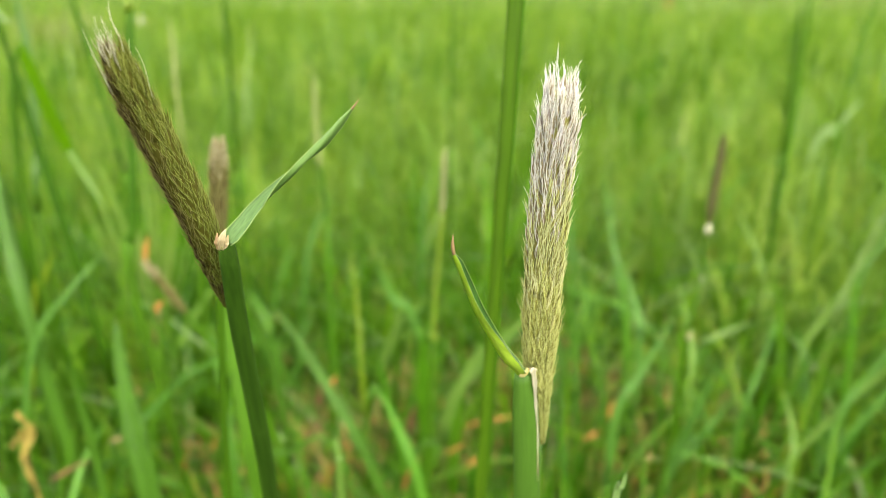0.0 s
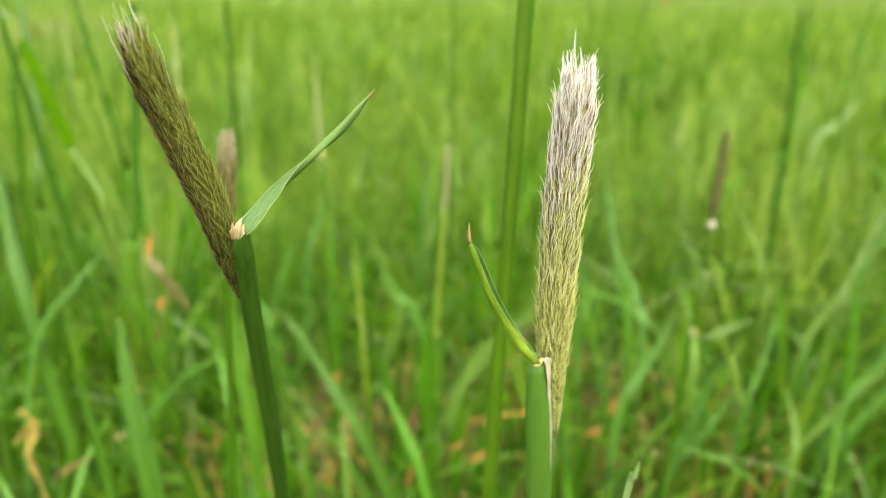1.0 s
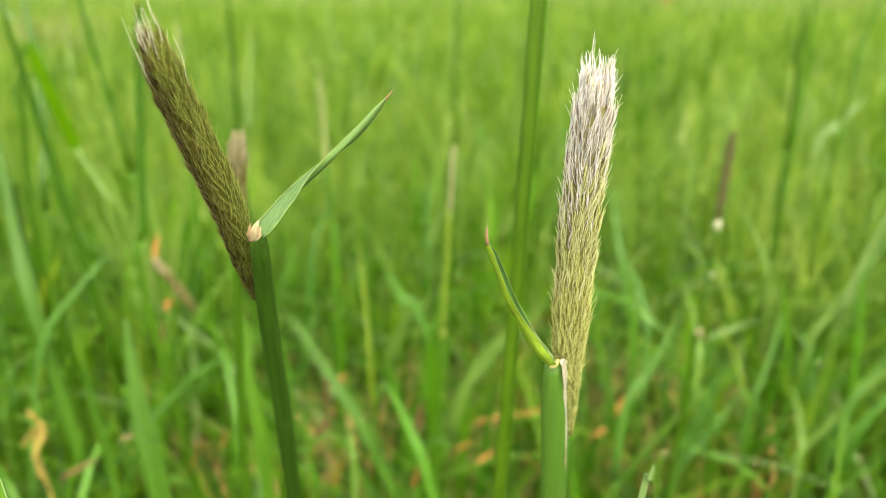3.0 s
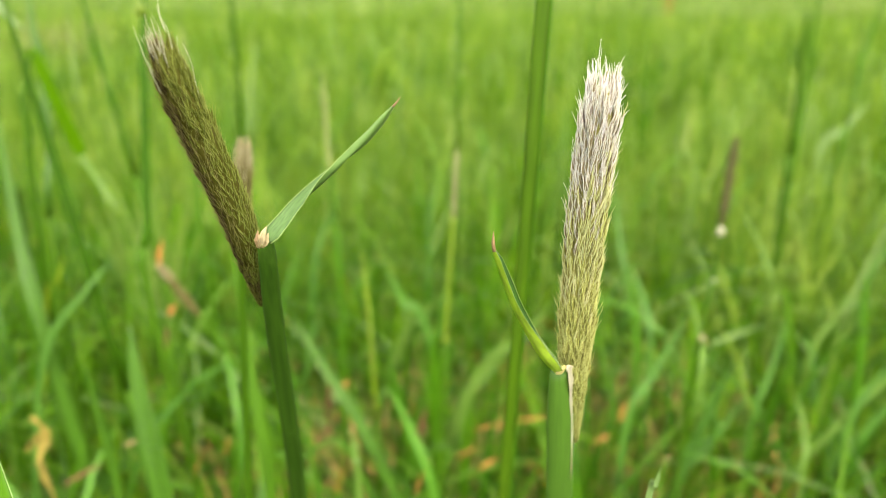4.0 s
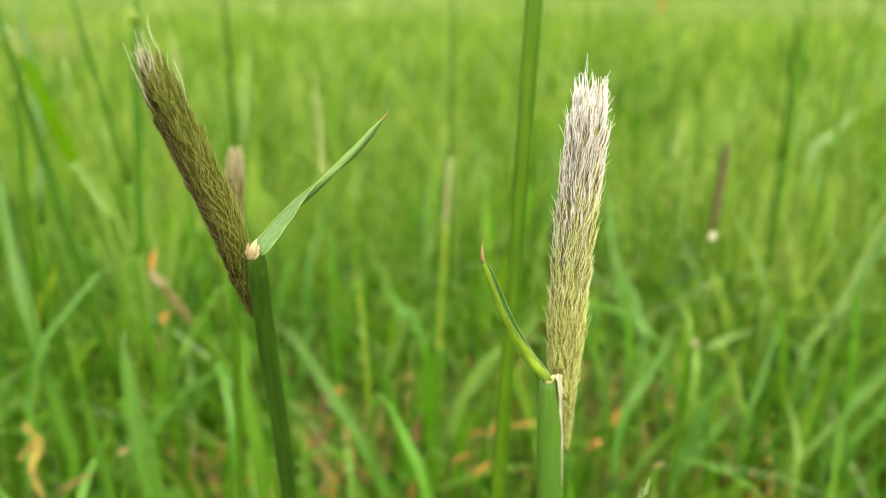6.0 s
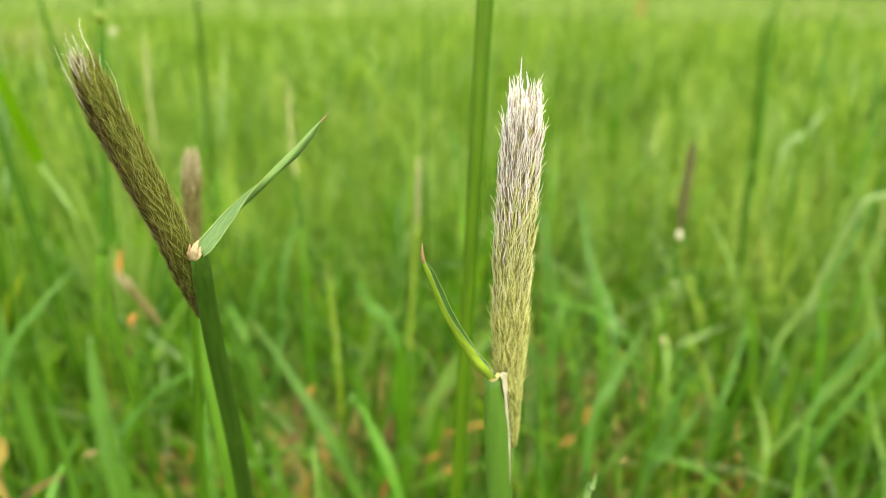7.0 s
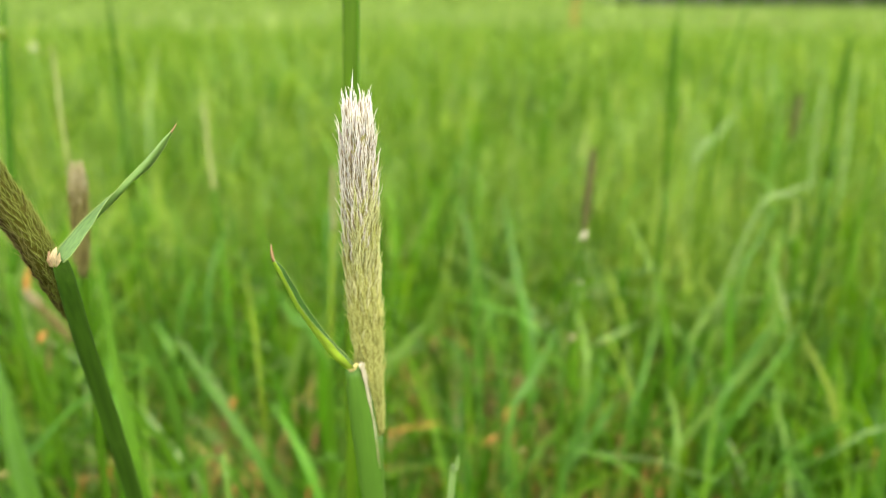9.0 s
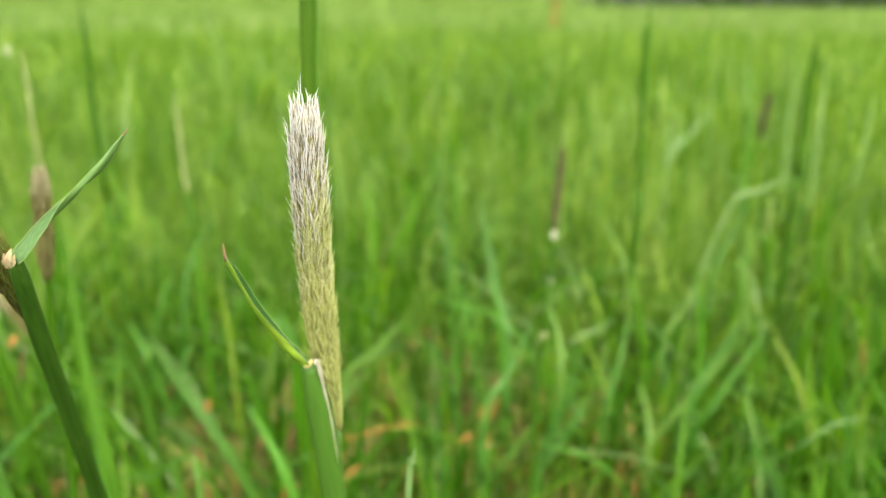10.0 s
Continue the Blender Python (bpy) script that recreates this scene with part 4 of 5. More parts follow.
knob(_s, "node", (-0.1691, 0.4080, 0.3841), 0.0028, MAT_YELLOW, "pale yellowish node")
grass_blade(MAT_DEEP, 0.0026, "leaning dark green grass blade", (-0.243, 0.405, 0.41), (-0.2236, 0.395, 0.316), (-0.207, 0.385, 0.238), (-0.17, 0.375, 0))
grass_stem(MAT_DEEP, 0.0018, "thin leaning green grass stalk", (-0.258, 0.525, 0.405), (-0.2416, 0.512, 0.34), (-0.227, 0.5, 0.285), (-0.18, 0.49, 0))
grass_stem(MAT_DEEP, 0.0018, "thin upright green grass stalk", (-0.179, 0.62, 0.41), (-0.1761, 0.61, 0.337), (-0.174, 0.6, 0.26), (-0.17, 0.59, 0))
grass_stem(MAT_DARKSTEM, 0.0018, "thin upright green grass stalk", (0.2905, 0.62, 0.42), (0.2888, 0.61, 0.335), (0.286, 0.6, 0.26), (0.28, 0.59, 0))
grass_stem(MAT_DARKSTEM, 0.0018, "thin leaning green grass stalk", (0.415, 0.74, 0.41), (0.3968, 0.726, 0.345), (0.386, 0.715, 0.29), (0.37, 0.7, 0))
grass_stem(MAT_DARKSTEM, 0.0018, "thin upright green grass stalk", (0.0055, 0.735, 0.41), (0.0059, 0.72, 0.333), (0.006, 0.71, 0.26), (0.006, 0.7, 0))


def build_drooping_leaf():
    ob = thing("grass_shoot", (-0.225, 0.38, 0), "bright green leaf hanging from stalk with dry tip", "grass", BLADES)
    stalk = Geo()
    tube(stalk, spline([(-0.225, 0.38, 0), (-0.232, 0.388, 0.2), (-0.2351, 0.3946, 0.316), (-0.234, 0.405, 0.352), (-0.2311, 0.411, 0.361)], 20), taper((0, 0.0016), (1, 0.0011)), 8)
    part("stem", under(ob, stalk), MAT_DARKSTEM, ob)
    green = Geo()
    leaf(green, spline([(-0.2335, 0.4095, 0.357), (-0.2311, 0.41, 0.3605), (-0.2182, 0.401, 0.334), (-0.2085, 0.3975, 0.31), (-0.2075, 0.397, 0.3075)], 16), taper((0, 0.001), (0.3, 0.0032), (0.7, 0.0036), (1, 0.0018)), (0.3, -1, 0.3), 0.3)
    part("blade", under(ob, green), MAT_LIME, ob)
    dry = Geo()
    leaf(dry, spline([(-0.2077, 0.397, 0.308), (-0.1988, 0.396, 0.291), (-0.1886, 0.391, 0.2765)], 10), taper((0, 0.0018), (0.4, 0.0022), (1, 0.0002)), (0.3, -1, 0.3), 0.4)
    part("dry_tip", under(ob, dry), MAT_PALE, ob, "pale tan dry leaf tip")


build_drooping_leaf()
grass_blade(MAT_COOL, 0.0045, "pale bluish grass blade", (-0.264, 0.42, 0.33), (-0.2504, 0.3954, 0.26), (-0.237, 0.3783, 0.213), (-0.22, 0.37, 0.1), (-0.215, 0.365, 0))
grass_blade(MAT_BLUE, 0.0019, "narrow grass blade crossing others", (-0.1950, 0.3930, 0.2491), (-0.2114, 0.3800, 0.2309), (-0.2338, 0.3700, 0.1961), (-0.2500, 0.3600, 0.1000), (-0.2500, 0.3600, 0.0000))
grass_blade(MAT_DARKSTEM, 0.003, "upright green grass blade", (-0.104, 0.318, 0.31), (-0.0958, 0.2954, 0.2475), (-0.0852, 0.2762, 0.195), (-0.075, 0.26, 0.1), (-0.07, 0.26, 0))
grass_blade(MAT_COOL, 0.0062, "broad bluish grass blade", (-0.1612, 0.325, 0.24), (-0.156, 0.315, 0.2), (-0.148, 0.305, 0.155), (-0.14, 0.3, 0.08), (-0.138, 0.3, 0))
grass_blade(MAT_COOL, 0.0033, "long bluish grass blade leaning over", (-0.0927, 0.3806, 0.2186), (-0.0714, 0.3696, 0.188), (-0.0451, 0.3548, 0.147), (-0.015, 0.345, 0.07), (0.0, 0.34, 0))
grass_blade(MAT_BLADE, 0.0028, "green grass blade leaning over", (-0.0374, 0.35, 0.1926), (-0.0233, 0.3416, 0.1695), (-0.0123, 0.3322, 0.143), (0.0, 0.325, 0.08), (0.008, 0.32, 0))
grass_stem(MAT_YELLOW, 0.0009, "upright yellow-green grass stalk", (-0.0574, 0.4223, 0.2451), (-0.0519, 0.4081, 0.206), (-0.0471, 0.3891, 0.1537), (-0.04, 0.385, 0))
grass_blade(MAT_BLUE, 0.0031, "pale green upright grass blade", (0.1544, 0.6804, 0.222), (0.1618, 0.662, 0.171), (0.1697, 0.6435, 0.12), (0.18, 0.64, 0))
grass_blade(MAT_PALE, 0.004, "short pale grass blade", (0.0359, 0.4446, 0.1596), (0.0186, 0.4386, 0.1432), (0.0052, 0.4326, 0.1268), (-0.01, 0.43, 0.06), (-0.015, 0.43, 0))
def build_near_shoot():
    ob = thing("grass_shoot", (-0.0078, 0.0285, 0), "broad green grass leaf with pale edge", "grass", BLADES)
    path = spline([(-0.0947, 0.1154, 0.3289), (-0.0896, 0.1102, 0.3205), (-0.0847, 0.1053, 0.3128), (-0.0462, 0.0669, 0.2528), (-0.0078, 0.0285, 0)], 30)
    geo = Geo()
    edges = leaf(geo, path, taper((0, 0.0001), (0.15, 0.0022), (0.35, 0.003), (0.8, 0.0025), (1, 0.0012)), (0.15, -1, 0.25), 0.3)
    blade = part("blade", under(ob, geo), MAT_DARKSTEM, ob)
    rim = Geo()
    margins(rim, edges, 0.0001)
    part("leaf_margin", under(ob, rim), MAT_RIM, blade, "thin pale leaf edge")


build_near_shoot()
grass_blade(MAT_GLINT, 0.0008, "fine pale leaf tip", (0.038, 0.124, 0.3065), (0.0375, 0.1245, 0.302), (0.0365, 0.126, 0.293), (0.034, 0.135, 0.2), (0.032, 0.14, 0), fold=0.3)
grass_stem(MAT_PALE, 0.0016, "slim pale closed grass bud", (-0.0415, 0.246, 0.2315), (-0.0407, 0.244, 0.22), (-0.0395, 0.242, 0.2), (-0.035, 0.24, 0), tip=0.15)
grass_blade(MAT_GLINT, 0.0026, "pale grass blade bent in an arch", (0.3956, 0.5436, 0.264), (0.3677, 0.5422, 0.2526), (0.3445, 0.5403, 0.2413), (0.32, 0.54, 0.15), (0.31, 0.54, 0))
grass_blade(MAT_BLUE, 0.003, "pale grass blade bent towards the ground", (0.3965, 0.4784, 0.0766), (0.3745, 0.4837, 0.0864), (0.3469, 0.4891, 0.0947), (0.31, 0.5, 0.06), (0.3, 0.5, 0))
grass_blade(MAT_BLUE, 0.0033, "long pale grass blade leaning sideways", (0.3471, 0.4572, 0.1794), (0.3032, 0.4427, 0.1228), (0.2594, 0.4294, 0.0702), (0.23, 0.42, 0))


grass_blade(MAT_BLADE, 0.0052, "upright broad green grass blade", (-0.0119, 0.4053, 0.1980), (-0.0111, 0.4053, 0.1604), (-0.0088, 0.4053, 0.1096), (-0.0068, 0.4003, 0.0000))
grass_blade(MAT_PALE, 0.0038, "short pale blade slanting across stems", (-0.0112, 0.5042, 0.1773), (-0.0240, 0.5042, 0.1585), (-0.0385, 0.5042, 0.1392), (-0.0785, 0.4992, 0.0000))
grass_blade(MAT_BRIGHT, 0.0039, "bright yellow-green upright grass blade", (0.0137, 0.4065, 0.1720), (0.0111, 0.4065, 0.1391), (0.0085, 0.4065, 0.0955), (0.0063, 0.4015, 0.0000))
grass_blade(MAT_COOL, 0.002, "grass blade bent over sideways", (0.0026, 0.3542, 0.1453), (-0.0046, 0.3542, 0.1506), (-0.0137, 0.3542, 0.1460), (-0.0176, 0.3542, 0.1304), (-0.0308, 0.3492, 0.0000))
grass_blade(MAT_DEEP, 0.0023, "dark narrow upright grass blade", (-0.2487, 0.4276, 0.3488), (-0.2522, 0.4276, 0.3129), (-0.2566, 0.4276, 0.2639), (-0.2659, 0.4226, 0.0000))
grass_blade(MAT_COOL, 0.0022, "narrow bluish grass blade leaning aside", (-0.1630, 0.2819, 0.2401), (-0.1602, 0.2819, 0.2099), (-0.1576, 0.2819, 0.1712), (-0.1531, 0.2769, 0.0000))
grass_blade(MAT_COOL, 0.0039, "pale bluish blade leaning towards the soil", (-0.2529, 0.4065, 0.2909), (-0.2535, 0.4065, 0.2495), (-0.2528, 0.4065, 0.2052), (-0.2516, 0.4015, 0.0000))
grass_blade(MAT_YELLOW, 0.0016, "thin yellow-green leaf in a fork", (-0.2240, 0.3917, 0.2499), (-0.2326, 0.3917, 0.2305), (-0.2415, 0.3917, 0.2104), (-0.2788, 0.3867, 0.0000))
grass_blade(MAT_BRIGHT, 0.0029, "bright green upright leaning grass blade", (0.2675, 0.4509, 0.1754), (0.2669, 0.4509, 0.1312), (0.2667, 0.4509, 0.0794), (0.2666, 0.4459, 0.0000))
grass_blade(MAT_BLADE, 0.0037, "broad green grass blade leaning aside", (0.2233, 0.4277, 0.1703), (0.2148, 0.4277, 0.1228), (0.2084, 0.4277, 0.0625), (0.2058, 0.4227, 0.0000))
grass_blade(MAT_BLUE, 0.0040, "broad green-blue grass blade leaning aside", (0.1724, 0.3995, 0.1811), (0.1590, 0.3995, 0.1364), (0.1453, 0.3995, 0.0832), (0.1367, 0.3945, 0.0000))
grass_blade(MAT_BRIGHT, 0.0031, "upright bright broad grass blade", (0.1658, 0.4558, 0.1894), (0.1689, 0.4558, 0.1321), (0.1775, 0.4558, 0.0400), (0.1790, 0.4508, 0.0000))
grass_blade(MAT_BLADE, 0.0031, "green grass blade leaning over soil", (0.2631, 0.3881, 0.1489), (0.2541, 0.3881, 0.1242), (0.2465, 0.3881, 0.0897), (0.2385, 0.3831, 0.0000))
grass_blade(MAT_BLADE, 0.0035, "green arching grass blade among others", (0.1352, 0.5113, 0.1961), (0.1441, 0.5113, 0.1394), (0.1496, 0.5113, 0.0679), (0.1517, 0.5063, 0.0000))
grass_blade(MAT_BRIGHT, 0.0035, "bright green upright meadow grass blade", (0.2500, 0.5119, 0.1968), (0.2621, 0.5119, 0.1498), (0.2705, 0.5119, 0.1000), (0.2772, 0.5069, 0.0000))
grass_blade(MAT_BLADE, 0.0031, "green upright meadow grass blade", (0.2827, 0.4655, 0.2155), (0.2894, 0.4655, 0.1727), (0.2946, 0.4655, 0.1228), (0.2997, 0.4605, 0.0000))
grass_blade(MAT_BLUE, 0.0031, "pale bluish grass blade near soil", (0.2655, 0.3453, 0.1506), (0.2782, 0.3453, 0.1292), (0.2952, 0.3453, 0.1001), (0.3187, 0.3403, 0.0000))
grass_blade(MAT_BRIGHT, 0.0028, "bright green short upright grass blade", (0.4293, 0.5277, 0.2775), (0.4269, 0.5277, 0.2489), (0.4264, 0.5277, 0.2143), (0.4251, 0.5227, 0.0000))
# Three blades whose pale colour paints in glints of the sky.
grass_blade(MAT_GLINT, 0.0038, "upright grass blade coloured pale as a sky glint", (0.6528, 0.8959, 0.3469), (0.6580, 0.8959, 0.2779), (0.6641, 0.8959, 0.1701), (0.6679, 0.8909, 0.0000))
grass_blade(MAT_GLINT, 0.003, "grass blade coloured pale as a sky glint", (0.6455, 0.9427, 0.3255), (0.6436, 0.9427, 0.2643), (0.6488, 0.9427, 0.1842), (0.6535, 0.9377, 0.0000))
grass_blade(MAT_GLINT, 0.0034, "leaning grass blade coloured pale as a sky glint", (0.7501, 0.9197, 0.2967), (0.7507, 0.9197, 0.2427), (0.7477, 0.9197, 0.1541), (0.7455, 0.9147, 0.0000))
grass_blade(MAT_BLUE, 0.0024, "pale green upright leaning grass blade", (0.4631, 0.7620, 0.3524), (0.4781, 0.7620, 0.2972), (0.4830, 0.7620, 0.2197), (0.4886, 0.7570, 0.0000))
grass_blade(MAT_PALE, 0.0039, "pale green bent grass blade", (0.3507, 0.5318, 0.1981), (0.3577, 0.5318, 0.1851), (0.3666, 0.5318, 0.1532), (0.3838, 0.5268, 0.0000))
grass_stem(MAT_DARKSTEM, 0.0029, "dark leaning grass stalk", (0.4278, 0.5835, 0.3776), (0.4271, 0.5835, 0.3305), (0.4282, 0.5835, 0.2708), (0.4302, 0.5785, 0.0000))
grass_stem(MAT_DARKSTEM, 0.0032, "dark thin upright grass stalk", (0.3151, 0.6850, 0.3838), (0.3176, 0.6850, 0.3309), (0.3214, 0.6850, 0.2638), (0.3274, 0.6800, 0.0000))
grass_blade(MAT_COOL, 0.0026, "long blade leaning over soil", (-0.1087, 0.3693, 0.2385), (-0.1007, 0.3693, 0.2069), (-0.0939, 0.3693, 0.1736), (-0.0796, 0.3643, 0.0000))
grass_blade(MAT_BLADE, 0.0028, "green broad blade with fold", (-0.0375, 0.3689, 0.2014), (-0.0291, 0.3689, 0.1615), (-0.0190, 0.3689, 0.1084), (-0.0108, 0.3639, 0.0000))
grass_blade(MAT_BLUE, 0.0031, "narrow bluish grass blade across stems", (-0.0450, 0.4600, 0.2161), (-0.0334, 0.4600, 0.1923), (-0.0172, 0.4600, 0.1696), (0.0228, 0.4550, 0.0000))
grass_blade(MAT_PALE, 0.0032, "pale grass blade slanting across stems", (0.0585, 0.4039, 0.2147), (0.0385, 0.4039, 0.1922), (0.0123, 0.4039, 0.1593), (-0.0277, 0.3989, 0.0000))
grass_blade(MAT_BLUE, 0.0040, "pale upright grass blade among stems", (0.1242, 0.6316, 0.1577), (0.1330, 0.6316, 0.1281), (0.1421, 0.6316, 0.0914), (0.1512, 0.6266, 0.0000))
grass_blade(MAT_BLUE, 0.0035, "pale green blade further back", (0.0894, 0.5235, 0.1400), (0.0966, 0.5235, 0.1136), (0.1051, 0.5235, 0.0755), (0.1119, 0.5185, 0.0000))
grass_blade(MAT_BRIGHT, 0.0025, "bright yellowish low grass blade", (-0.1162, 0.3572, 0.2004), (-0.1062, 0.3572, 0.1747), (-0.0941, 0.3572, 0.1477), (-0.0677, 0.3522, 0.0000))
grass_blade(MAT_COOL, 0.0012, "blade lying flat over soil", (-0.0955, 0.2879, 0.1922), (-0.0730, 0.2879, 0.1903), (-0.0452, 0.2879, 0.1838), (-0.0052, 0.2829, 0.0000))
grass_blade(MAT_GLINT, 0.0026, "pale curved tip of a bent blade", (-0.2476, 0.4361, 0.3720), (-0.2554, 0.4376, 0.3762), (-0.2620, 0.4404, 0.3841), (-0.2698, 0.4433, 0.3920), (-0.2788, 0.4375, 0.3761), (-0.2814, 0.4086, 0.2968), (-0.2814, 0.4036, 0.0000))
grass_blade(MAT_COOL, 0.0026, "upright blade with soft tip", (-0.2650, 0.4772, 0.3975), (-0.2614, 0.4689, 0.3747), (-0.2557, 0.4606, 0.3518), (-0.2497, 0.4428, 0.3029), (-0.2466, 0.4238, 0.2506), (-0.2466, 0.4188, 0.0000))
grass_blade(MAT_BLUE, 0.0030, "soft pale green grass blade leaning over", (0.1222, 0.4662, 0.2183), (0.1330, 0.4550, 0.1875), (0.1344, 0.4437, 0.1566), (0.1344, 0.4387, 0.0000))
grass_blade(MAT_PALE, 0.0026, "soft pale green grass blade leaning over", (0.1787, 0.5059, 0.1806), (0.1883, 0.4927, 0.1446), (0.1869, 0.4796, 0.1086), (0.1869, 0.4746, 0.0000))
grass_blade(MAT_BLUE, 0.0025, "soft pale green grass blade leaning over", (0.2287, 0.4546, 0.1860), (0.2170, 0.4414, 0.1497), (0.2042, 0.4282, 0.1134), (0.2042, 0.4232, 0.0000))
grass_blade(MAT_PALE, 0.0024, "soft pale green grass blade leaning over", (0.3435, 0.5601, 0.1829), (0.3160, 0.5467, 0.1459), (0.2923, 0.5332, 0.1088), (0.2923, 0.5282, 0.0000))
grass_blade(MAT_BLUE, 0.0032, "soft pale green grass blade leaning over", (0.3112, 0.4367, 0.1949), (0.2831, 0.4240, 0.1601), (0.2588, 0.4113, 0.1252), (0.2588, 0.4063, 0.0000))
grass_blade(MAT_BLUE, 0.0030, "soft pale green grass blade leaning over", (0.1435, 0.4088, 0.2069), (0.1234, 0.3969, 0.1742), (0.1060, 0.3850, 0.1415), (0.1060, 0.3800, 0.0000))
grass_blade(MAT_PALE, 0.0024, "soft pale green grass blade leaning over", (0.2159, 0.4026, 0.1599), (0.2220, 0.3929, 0.1331), (0.2196, 0.3831, 0.1064), (0.2196, 0.3781, 0.0000))
grass_blade(MAT_BLUE, 0.0034, "soft pale green grass blade leaning over", (0.1922, 0.4185, 0.1456), (0.1700, 0.4084, 0.1176), (0.1478, 0.3982, 0.0897), (0.1478, 0.3932, 0.0000))
grass_blade(MAT_BLUE, 0.0030, "soft pale green grass blade leaning over", (0.4179, 0.6311, 0.2312), (0.3910, 0.6148, 0.1864), (0.3670, 0.5985, 0.1415), (0.3670, 0.5935, 0.0000))
grass_blade(MAT_PALE, 0.0025, "soft pale green grass blade leaning over", (0.2764, 0.6738, 0.2026), (0.3004, 0.6571, 0.1569), (0.3093, 0.6404, 0.1111), (0.3093, 0.6354, 0.0000))


def dry_leaf(mat, at, turn, label, length=0.014, width=0.0028):
    """A withered leaf that hangs on its thin dead stalk."""
    ob = thing("dry_leaf", (at[0], at[1], 0), label, "dead leaf", "dry leaves")
    length, width = length * 1.4, width * 0.45
    d = Vector((math.cos(turn), 0.3 * math.sin(turn), math.sin(turn)))
    centre = Vector(at)
    geo = Geo()
    leaf(geo, spline([centre - d * length * 0.5, centre + Vector((0.1 * width, 0, 0.2 * width)), centre + d * length * 0.5], 9), taper((0, width * 0.4), (0.4, width), (0.8, width * 0.7), (1, width * 0.1)), (0, -1, 0.6), 0.5, twist=lambda s: 50 * s)
    part("blade", under(ob, geo), mat, ob)
    geo = Geo()
    low = centre - d * length * 0.5
    tube(geo, spline([(at[0], at[1], 0), (at[0] * 0.6 + low.x * 0.4 + 0.002, at[1], low.z * 0.5), low], 8), lambda s: 0.0005, 6)
    part("stalk", under(ob, geo), MAT_DARKSTEM, ob)


dry_leaf(MAT_RUST, (0.1160, 0.5229, 0.0860), 1.60, "rust-orange withered leaf among grass", 0.024, 0.0038)
dry_leaf(MAT_RUST, (0.1414, 0.5213, 0.0906), 1.50, "rust-orange withered leaf among grass", 0.024, 0.0043)
dry_leaf(MAT_ORANGE, (0.0754, 0.5024, 0.0732), 0.05, "rust-orange withered leaf among grass", 0.022, 0.0032)
dry_leaf(MAT_ORANGE, (0.1233, 0.4488, 0.0896), 1.20, "rust-orange withered leaf among grass", 0.013, 0.0038)
dry_leaf(MAT_RUST, (0.1114, 0.5477, 0.0945), 1.20, "rust-orange withered leaf among grass", 0.015, 0.0039)
dry_leaf(MAT_RUST, (0.0755, 0.5776, 0.1064), 1.20, "rust-orange withered leaf among grass", 0.012, 0.0046)
dry_leaf(MAT_ORANGE, (0.0215, 0.3683, 0.1281), 0.60, "rust-orange withered leaf among grass", 0.010, 0.0034)
dry_leaf(MAT_ORANGE, (0.4402, 0.4708, 0.1152), 1.50, "rust-orange withered leaf among grass", 0.037, 0.0037)
dry_leaf(MAT_ORANGE, (0.3561, 0.3738, 0.1119), 1.40, "rust-orange withered leaf among grass", 0.009, 0.0027)
dry_leaf(MAT_RUST, (0.2913, 0.3750, 0.0915), 0.10, "rust-orange withered leaf among grass", 0.014, 0.0027)
dry_leaf(MAT_RUST, (-0.0199, 0.4237, 0.1193), 1.30, "dark reddish withered leaf among grass", 0.015, 0.0050)
dry_leaf(MAT_RUST, (-0.0960, 0.5030, 0.0869), 1.40, "dark reddish withered leaf among grass", 0.027, 0.0067)
dry_leaf(MAT_RUST, (-0.0886, 0.4426, 0.0965), 1.00, "brown withered leaf on soil", 0.020, 0.0072)
dry_leaf(MAT_ORANGE, (-0.0700, 0.3818, 0.1047), 1.20, "rust-orange withered leaf among grass", 0.014, 0.0039)
dry_leaf(MAT_ORANGE, (0.0342, 0.4288, 0.1161), 0.20, "rust-orange withered leaf among grass", 0.027, 0.0034)
dry_leaf(MAT_ORANGE, (0.0105, 0.4052, 0.1098), 0.50, "rust-orange withered leaf among grass", 0.011, 0.0029)
dry_leaf(MAT_ORANGE, (0.0599, 0.4474, 0.1087), 0.20, "rust-orange withered leaf among grass", 0.012, 0.0028)
dry_leaf(MAT_ORANGE, (0.1309, 0.4757, 0.0983), 1.10, "rust-orange withered leaf among grass", 0.015, 0.0042)
dry_leaf(MAT_ORANGE, (0.1082, 0.4435, 0.0976), 0.90, "rust-orange withered leaf among grass", 0.011, 0.0036)
dry_leaf(MAT_TAN, (-0.1662, 0.3214, 0.1732), 0.30, "dry tan leaf scrap among grass", 0.009, 0.0026)
dry_leaf(MAT_RUST, (-0.1925, 0.3155, 0.1574), 0.50, "brown curled leaf scrap among grass", 0.017, 0.0029)
dry_leaf(MAT_ORANGE, (-0.1457, 0.3515, 0.1390), 1.30, "rust-orange withered leaf among grass", 0.013, 0.0026)
dry_leaf(MAT_ORANGE, (-0.1295, 0.3549, 0.1483), 1.40, "rust-orange withered leaf among grass", 0.008, 0.0023)
dry_leaf(MAT_RUST, (-0.1941, 0.4495, 0.1747), 1.40, "brown withered leaf among grass", 0.019, 0.0034)
dry_leaf(MAT_TAN, (0.0772, 0.2273, 0.2348), 0.40, "small tan dry leaf tip", 0.002, 0.0009)
dry_leaf(MAT_ORANGE, (0.2122, 0.4150, 0.0771), 1.00, "rust-orange withered leaf among grass", 0.011, 0.0031)
dry_leaf(MAT_ORANGE, (-0.0191, 0.3482, 0.1291), 1.30, "rust-orange withered leaf among grass", 0.010, 0.0026)

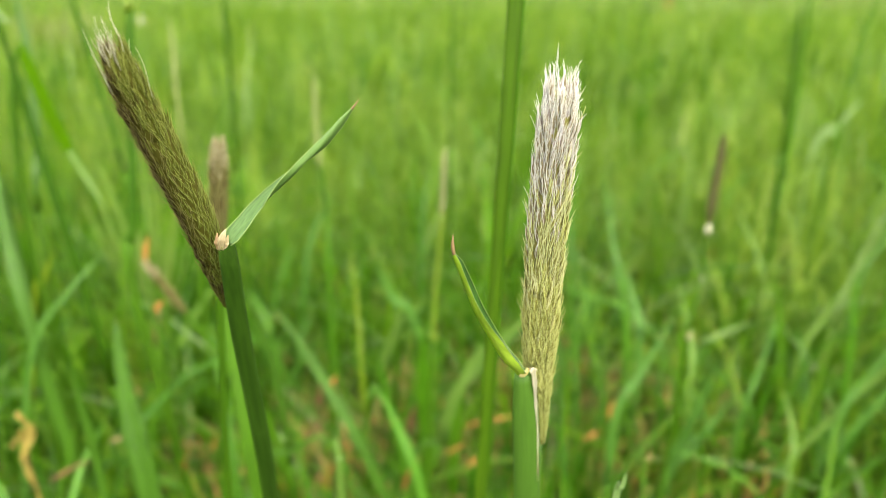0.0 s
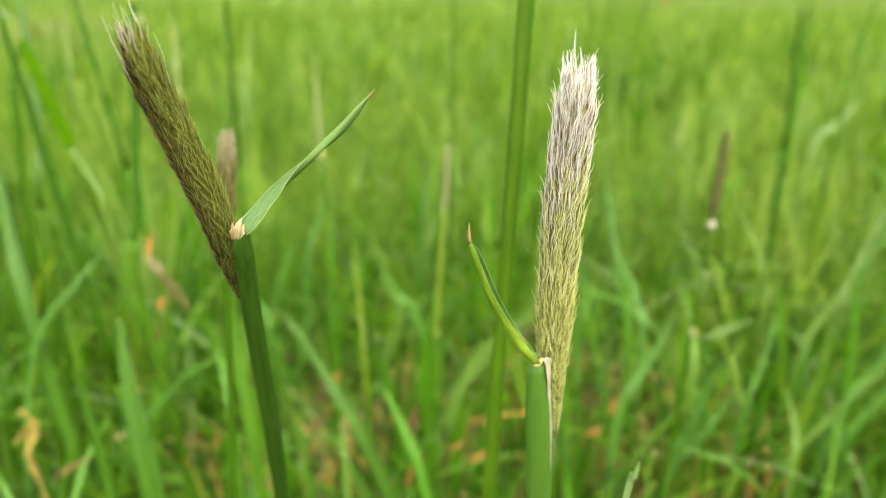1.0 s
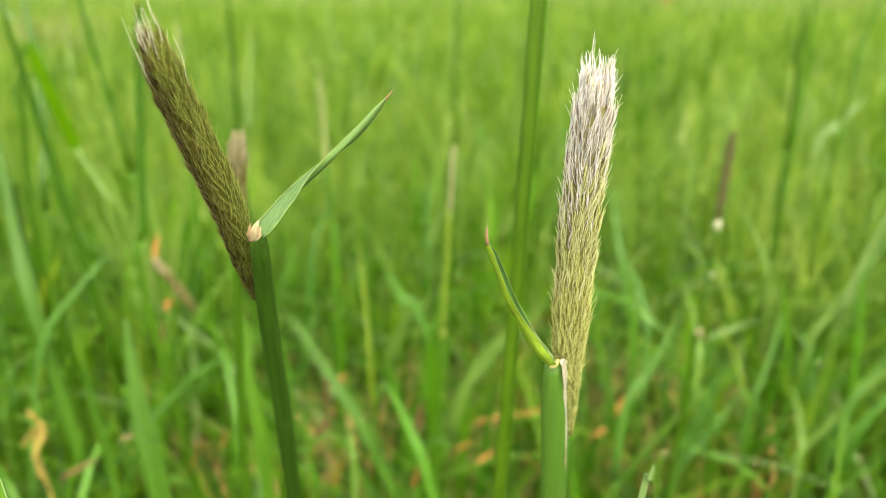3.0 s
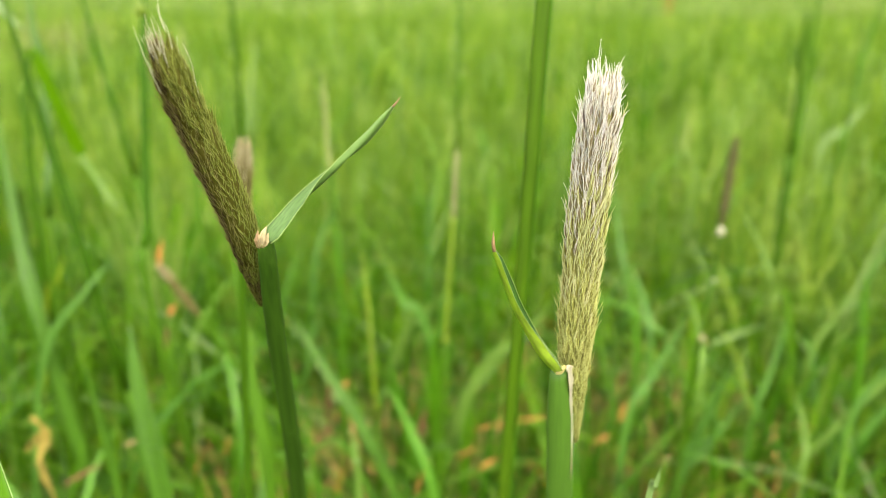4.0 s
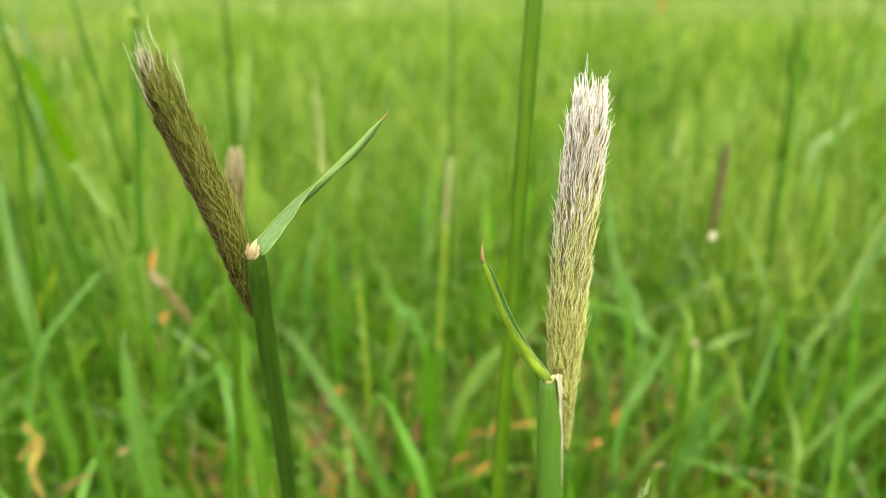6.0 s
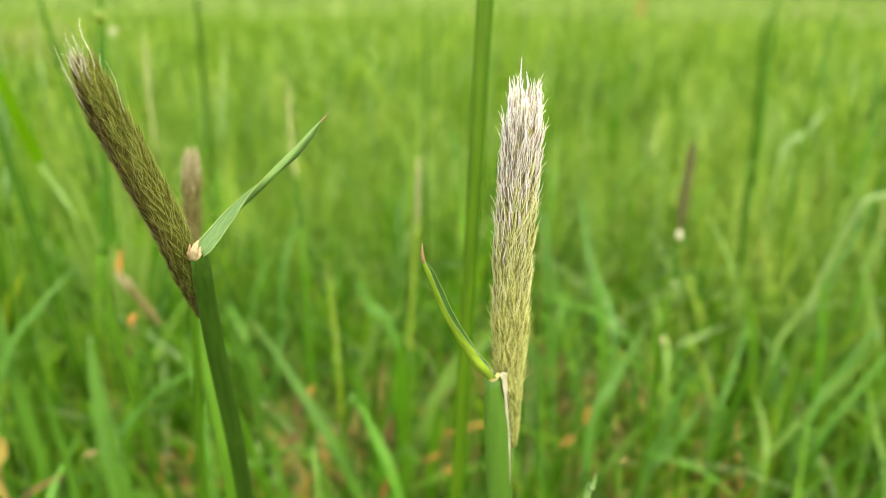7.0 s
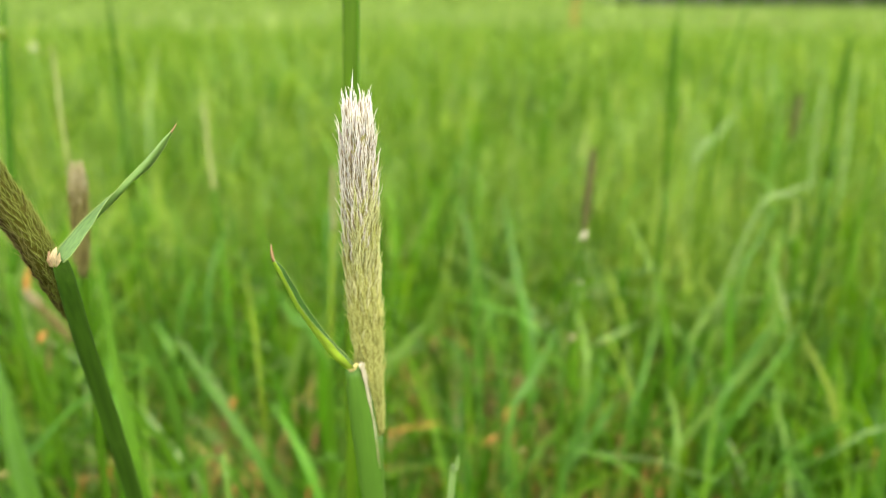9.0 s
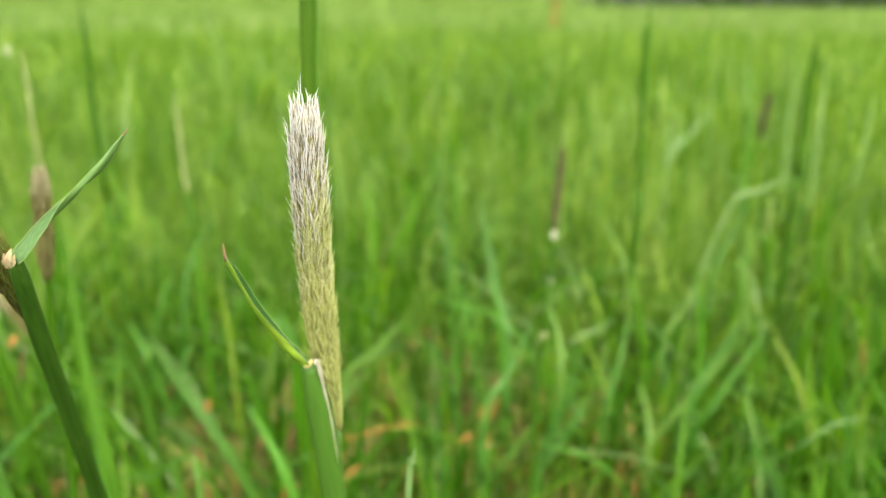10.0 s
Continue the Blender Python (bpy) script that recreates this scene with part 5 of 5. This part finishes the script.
dry_leaf(MAT_ORANGE, (-0.1493, 0.3450, 0.2693), 1.45, "yellow-orange withered leaf standing among grass", 0.0100, 0.0050)
dry_leaf(MAT_ORANGE, (-0.1447, 0.3400, 0.2400), 0.90, "small round orange withered leaf among grass", 0.0050, 0.0060)
dry_leaf(MAT_ORANGE, (0.1087, 0.4000, 0.1443), 1.20, "rust-orange withered leaf among grass", 0.0080, 0.0065)
dry_leaf(MAT_ORANGE, (0.0968, 0.4000, 0.1244), 0.50, "rust-orange withered leaf among grass", 0.0080, 0.0055)
dry_leaf(MAT_ORANGE, (-0.0675, 0.4000, 0.1608), 1.10, "rust-orange withered leaf among grass", 0.0080, 0.0060)


def build_curled_leaf():
    ob = thing("dry_leaf", (-0.18, 0.268, 0), "curled yellow-tan withered leaf among grass", "dead leaf", "dry leaves")
    for pts, w in (([(-0.1906, 0.2826, 0.214), (-0.186, 0.2802, 0.2063), (-0.1864, 0.2767, 0.1967), (-0.1812, 0.271, 0.1812), (-0.179, 0.268, 0.16)], lambda s: 0.0021 * (0.25 + math.sin(math.pi * min(1, 0.15 + s * 0.8))) * (1 + 0.35 * math.sin(31 * s) * math.sin(11 * s))),
                   ([(-0.1926, 0.278, 0.1985), (-0.191, 0.2785, 0.203), (-0.1868, 0.2795, 0.2063)], lambda s: 0.0014 * (1 + 0.4 * math.sin(17 * s)))):
        geo = Geo()
        leaf(geo, spline(pts, 34), w, (0.1, -1, 0.2), lambda s: 0.6 + 0.5 * math.sin(13 * s), twist=lambda s: 45 * math.sin(7 * s))
        part("blade", under(ob, geo), MAT_DRYLEAF, ob)
    geo = Geo()
    tube(geo, spline([(-0.179, 0.268, 0.162), (-0.178, 0.267, 0.1), (-0.18, 0.268, 0)], 8), lambda s: 0.0008, 6)
    part("stalk", under(ob, geo), MAT_TAN, ob)


build_curled_leaf()


# ---- tufts ----
def build_tuft():
    tuft = thing("grass_tuft", (0, 0, 0), "tuft of fresh green grass blades", "grass", "grass tufts")
    rng = random.Random(5)
    for k in range(7):
        a, h = rng.uniform(0, 6.28), rng.uniform(0.12, 0.24)
        lean = rng.uniform(0.15, 0.7)
        d = Vector((math.cos(a), math.sin(a), 0))
        foot = d * rng.uniform(0.0, 0.008)
        geo = Geo()
        pts = [foot, foot + d * h * lean * 0.15 + Vector((0, 0, h * 0.4)), foot + d * h * lean * 0.45 + Vector((0, 0, h * 0.78)), foot + d * h * lean + Vector((0, 0, h * (1 - 0.2 * lean)))]
        w = rng.uniform(0.0016, 0.0032)
        leaf(geo, spline(pts, 9), lambda s: w * taper((0, 0.6), (0.3, 1), (0.7, 0.8), (1, 0.03))(s), -d + Vector((0, 0, 0.4)), 0.35)
        part("blade", geo, (MAT_BLADE, MAT_BRIGHT, MAT_BLADE, MAT_BLUE)[k % 4], tuft)
    return tuft


_tuft = build_tuft()
_rng = random.Random(77)
_tuft.matrix_basis = pose(0.09, 0.52, 0, 0, 0, 20)
for _i in range(42):
    _r, _a = math.sqrt(_rng.uniform(0.36 ** 2, 1.25 ** 2)), _rng.uniform(-0.72, 0.66)
    _s = _rng.uniform(0.75, 1.15)
    copy_thing(_tuft, pose(_r * math.sin(_a), _r * math.cos(_a), 0, _rng.uniform(-6, 6), _rng.uniform(-6, 6), _rng.uniform(0, 360))).scale = (_s, _s, _s)


# ---- far weed stalk in the field ----
def build_dock():
    ob = thing("dock_plant", (1.745, 6.06, 0), "rust-brown seeding dock stalk standing in the meadow", "weed")
    rng = random.Random(9)
    geo = Geo()
    tube(geo, spline([(1.745, 6.06, 0), (1.75, 6.06, 0.25), (1.745, 6.06, 0.55)], 12), taper((0, 0.006), (1, 0.003)), 8)
    part("stem", under(ob, geo), MAT_ORANGE, ob)
    for k in range(16):
        z = 0.2 + k * 0.022
        geo = Geo()
        for _ in range(6):
            a = rng.uniform(0, 6.28)
            d = Vector((math.cos(a), math.sin(a), 0.6)) * rng.uniform(0.02, 0.048)
            at = Vector((1.747, 6.06, z))
            leaf(geo, spline([at, at + d * 0.6, at + d], 5), taper((0, 0.002), (0.5, 0.006), (1, 0.001)), (0.1, -1, 0.3), 0.4)
        part("seed_cluster", under(ob, geo), MAT_TAN if k > 11 else MAT_ORANGE, ob)


build_dock()
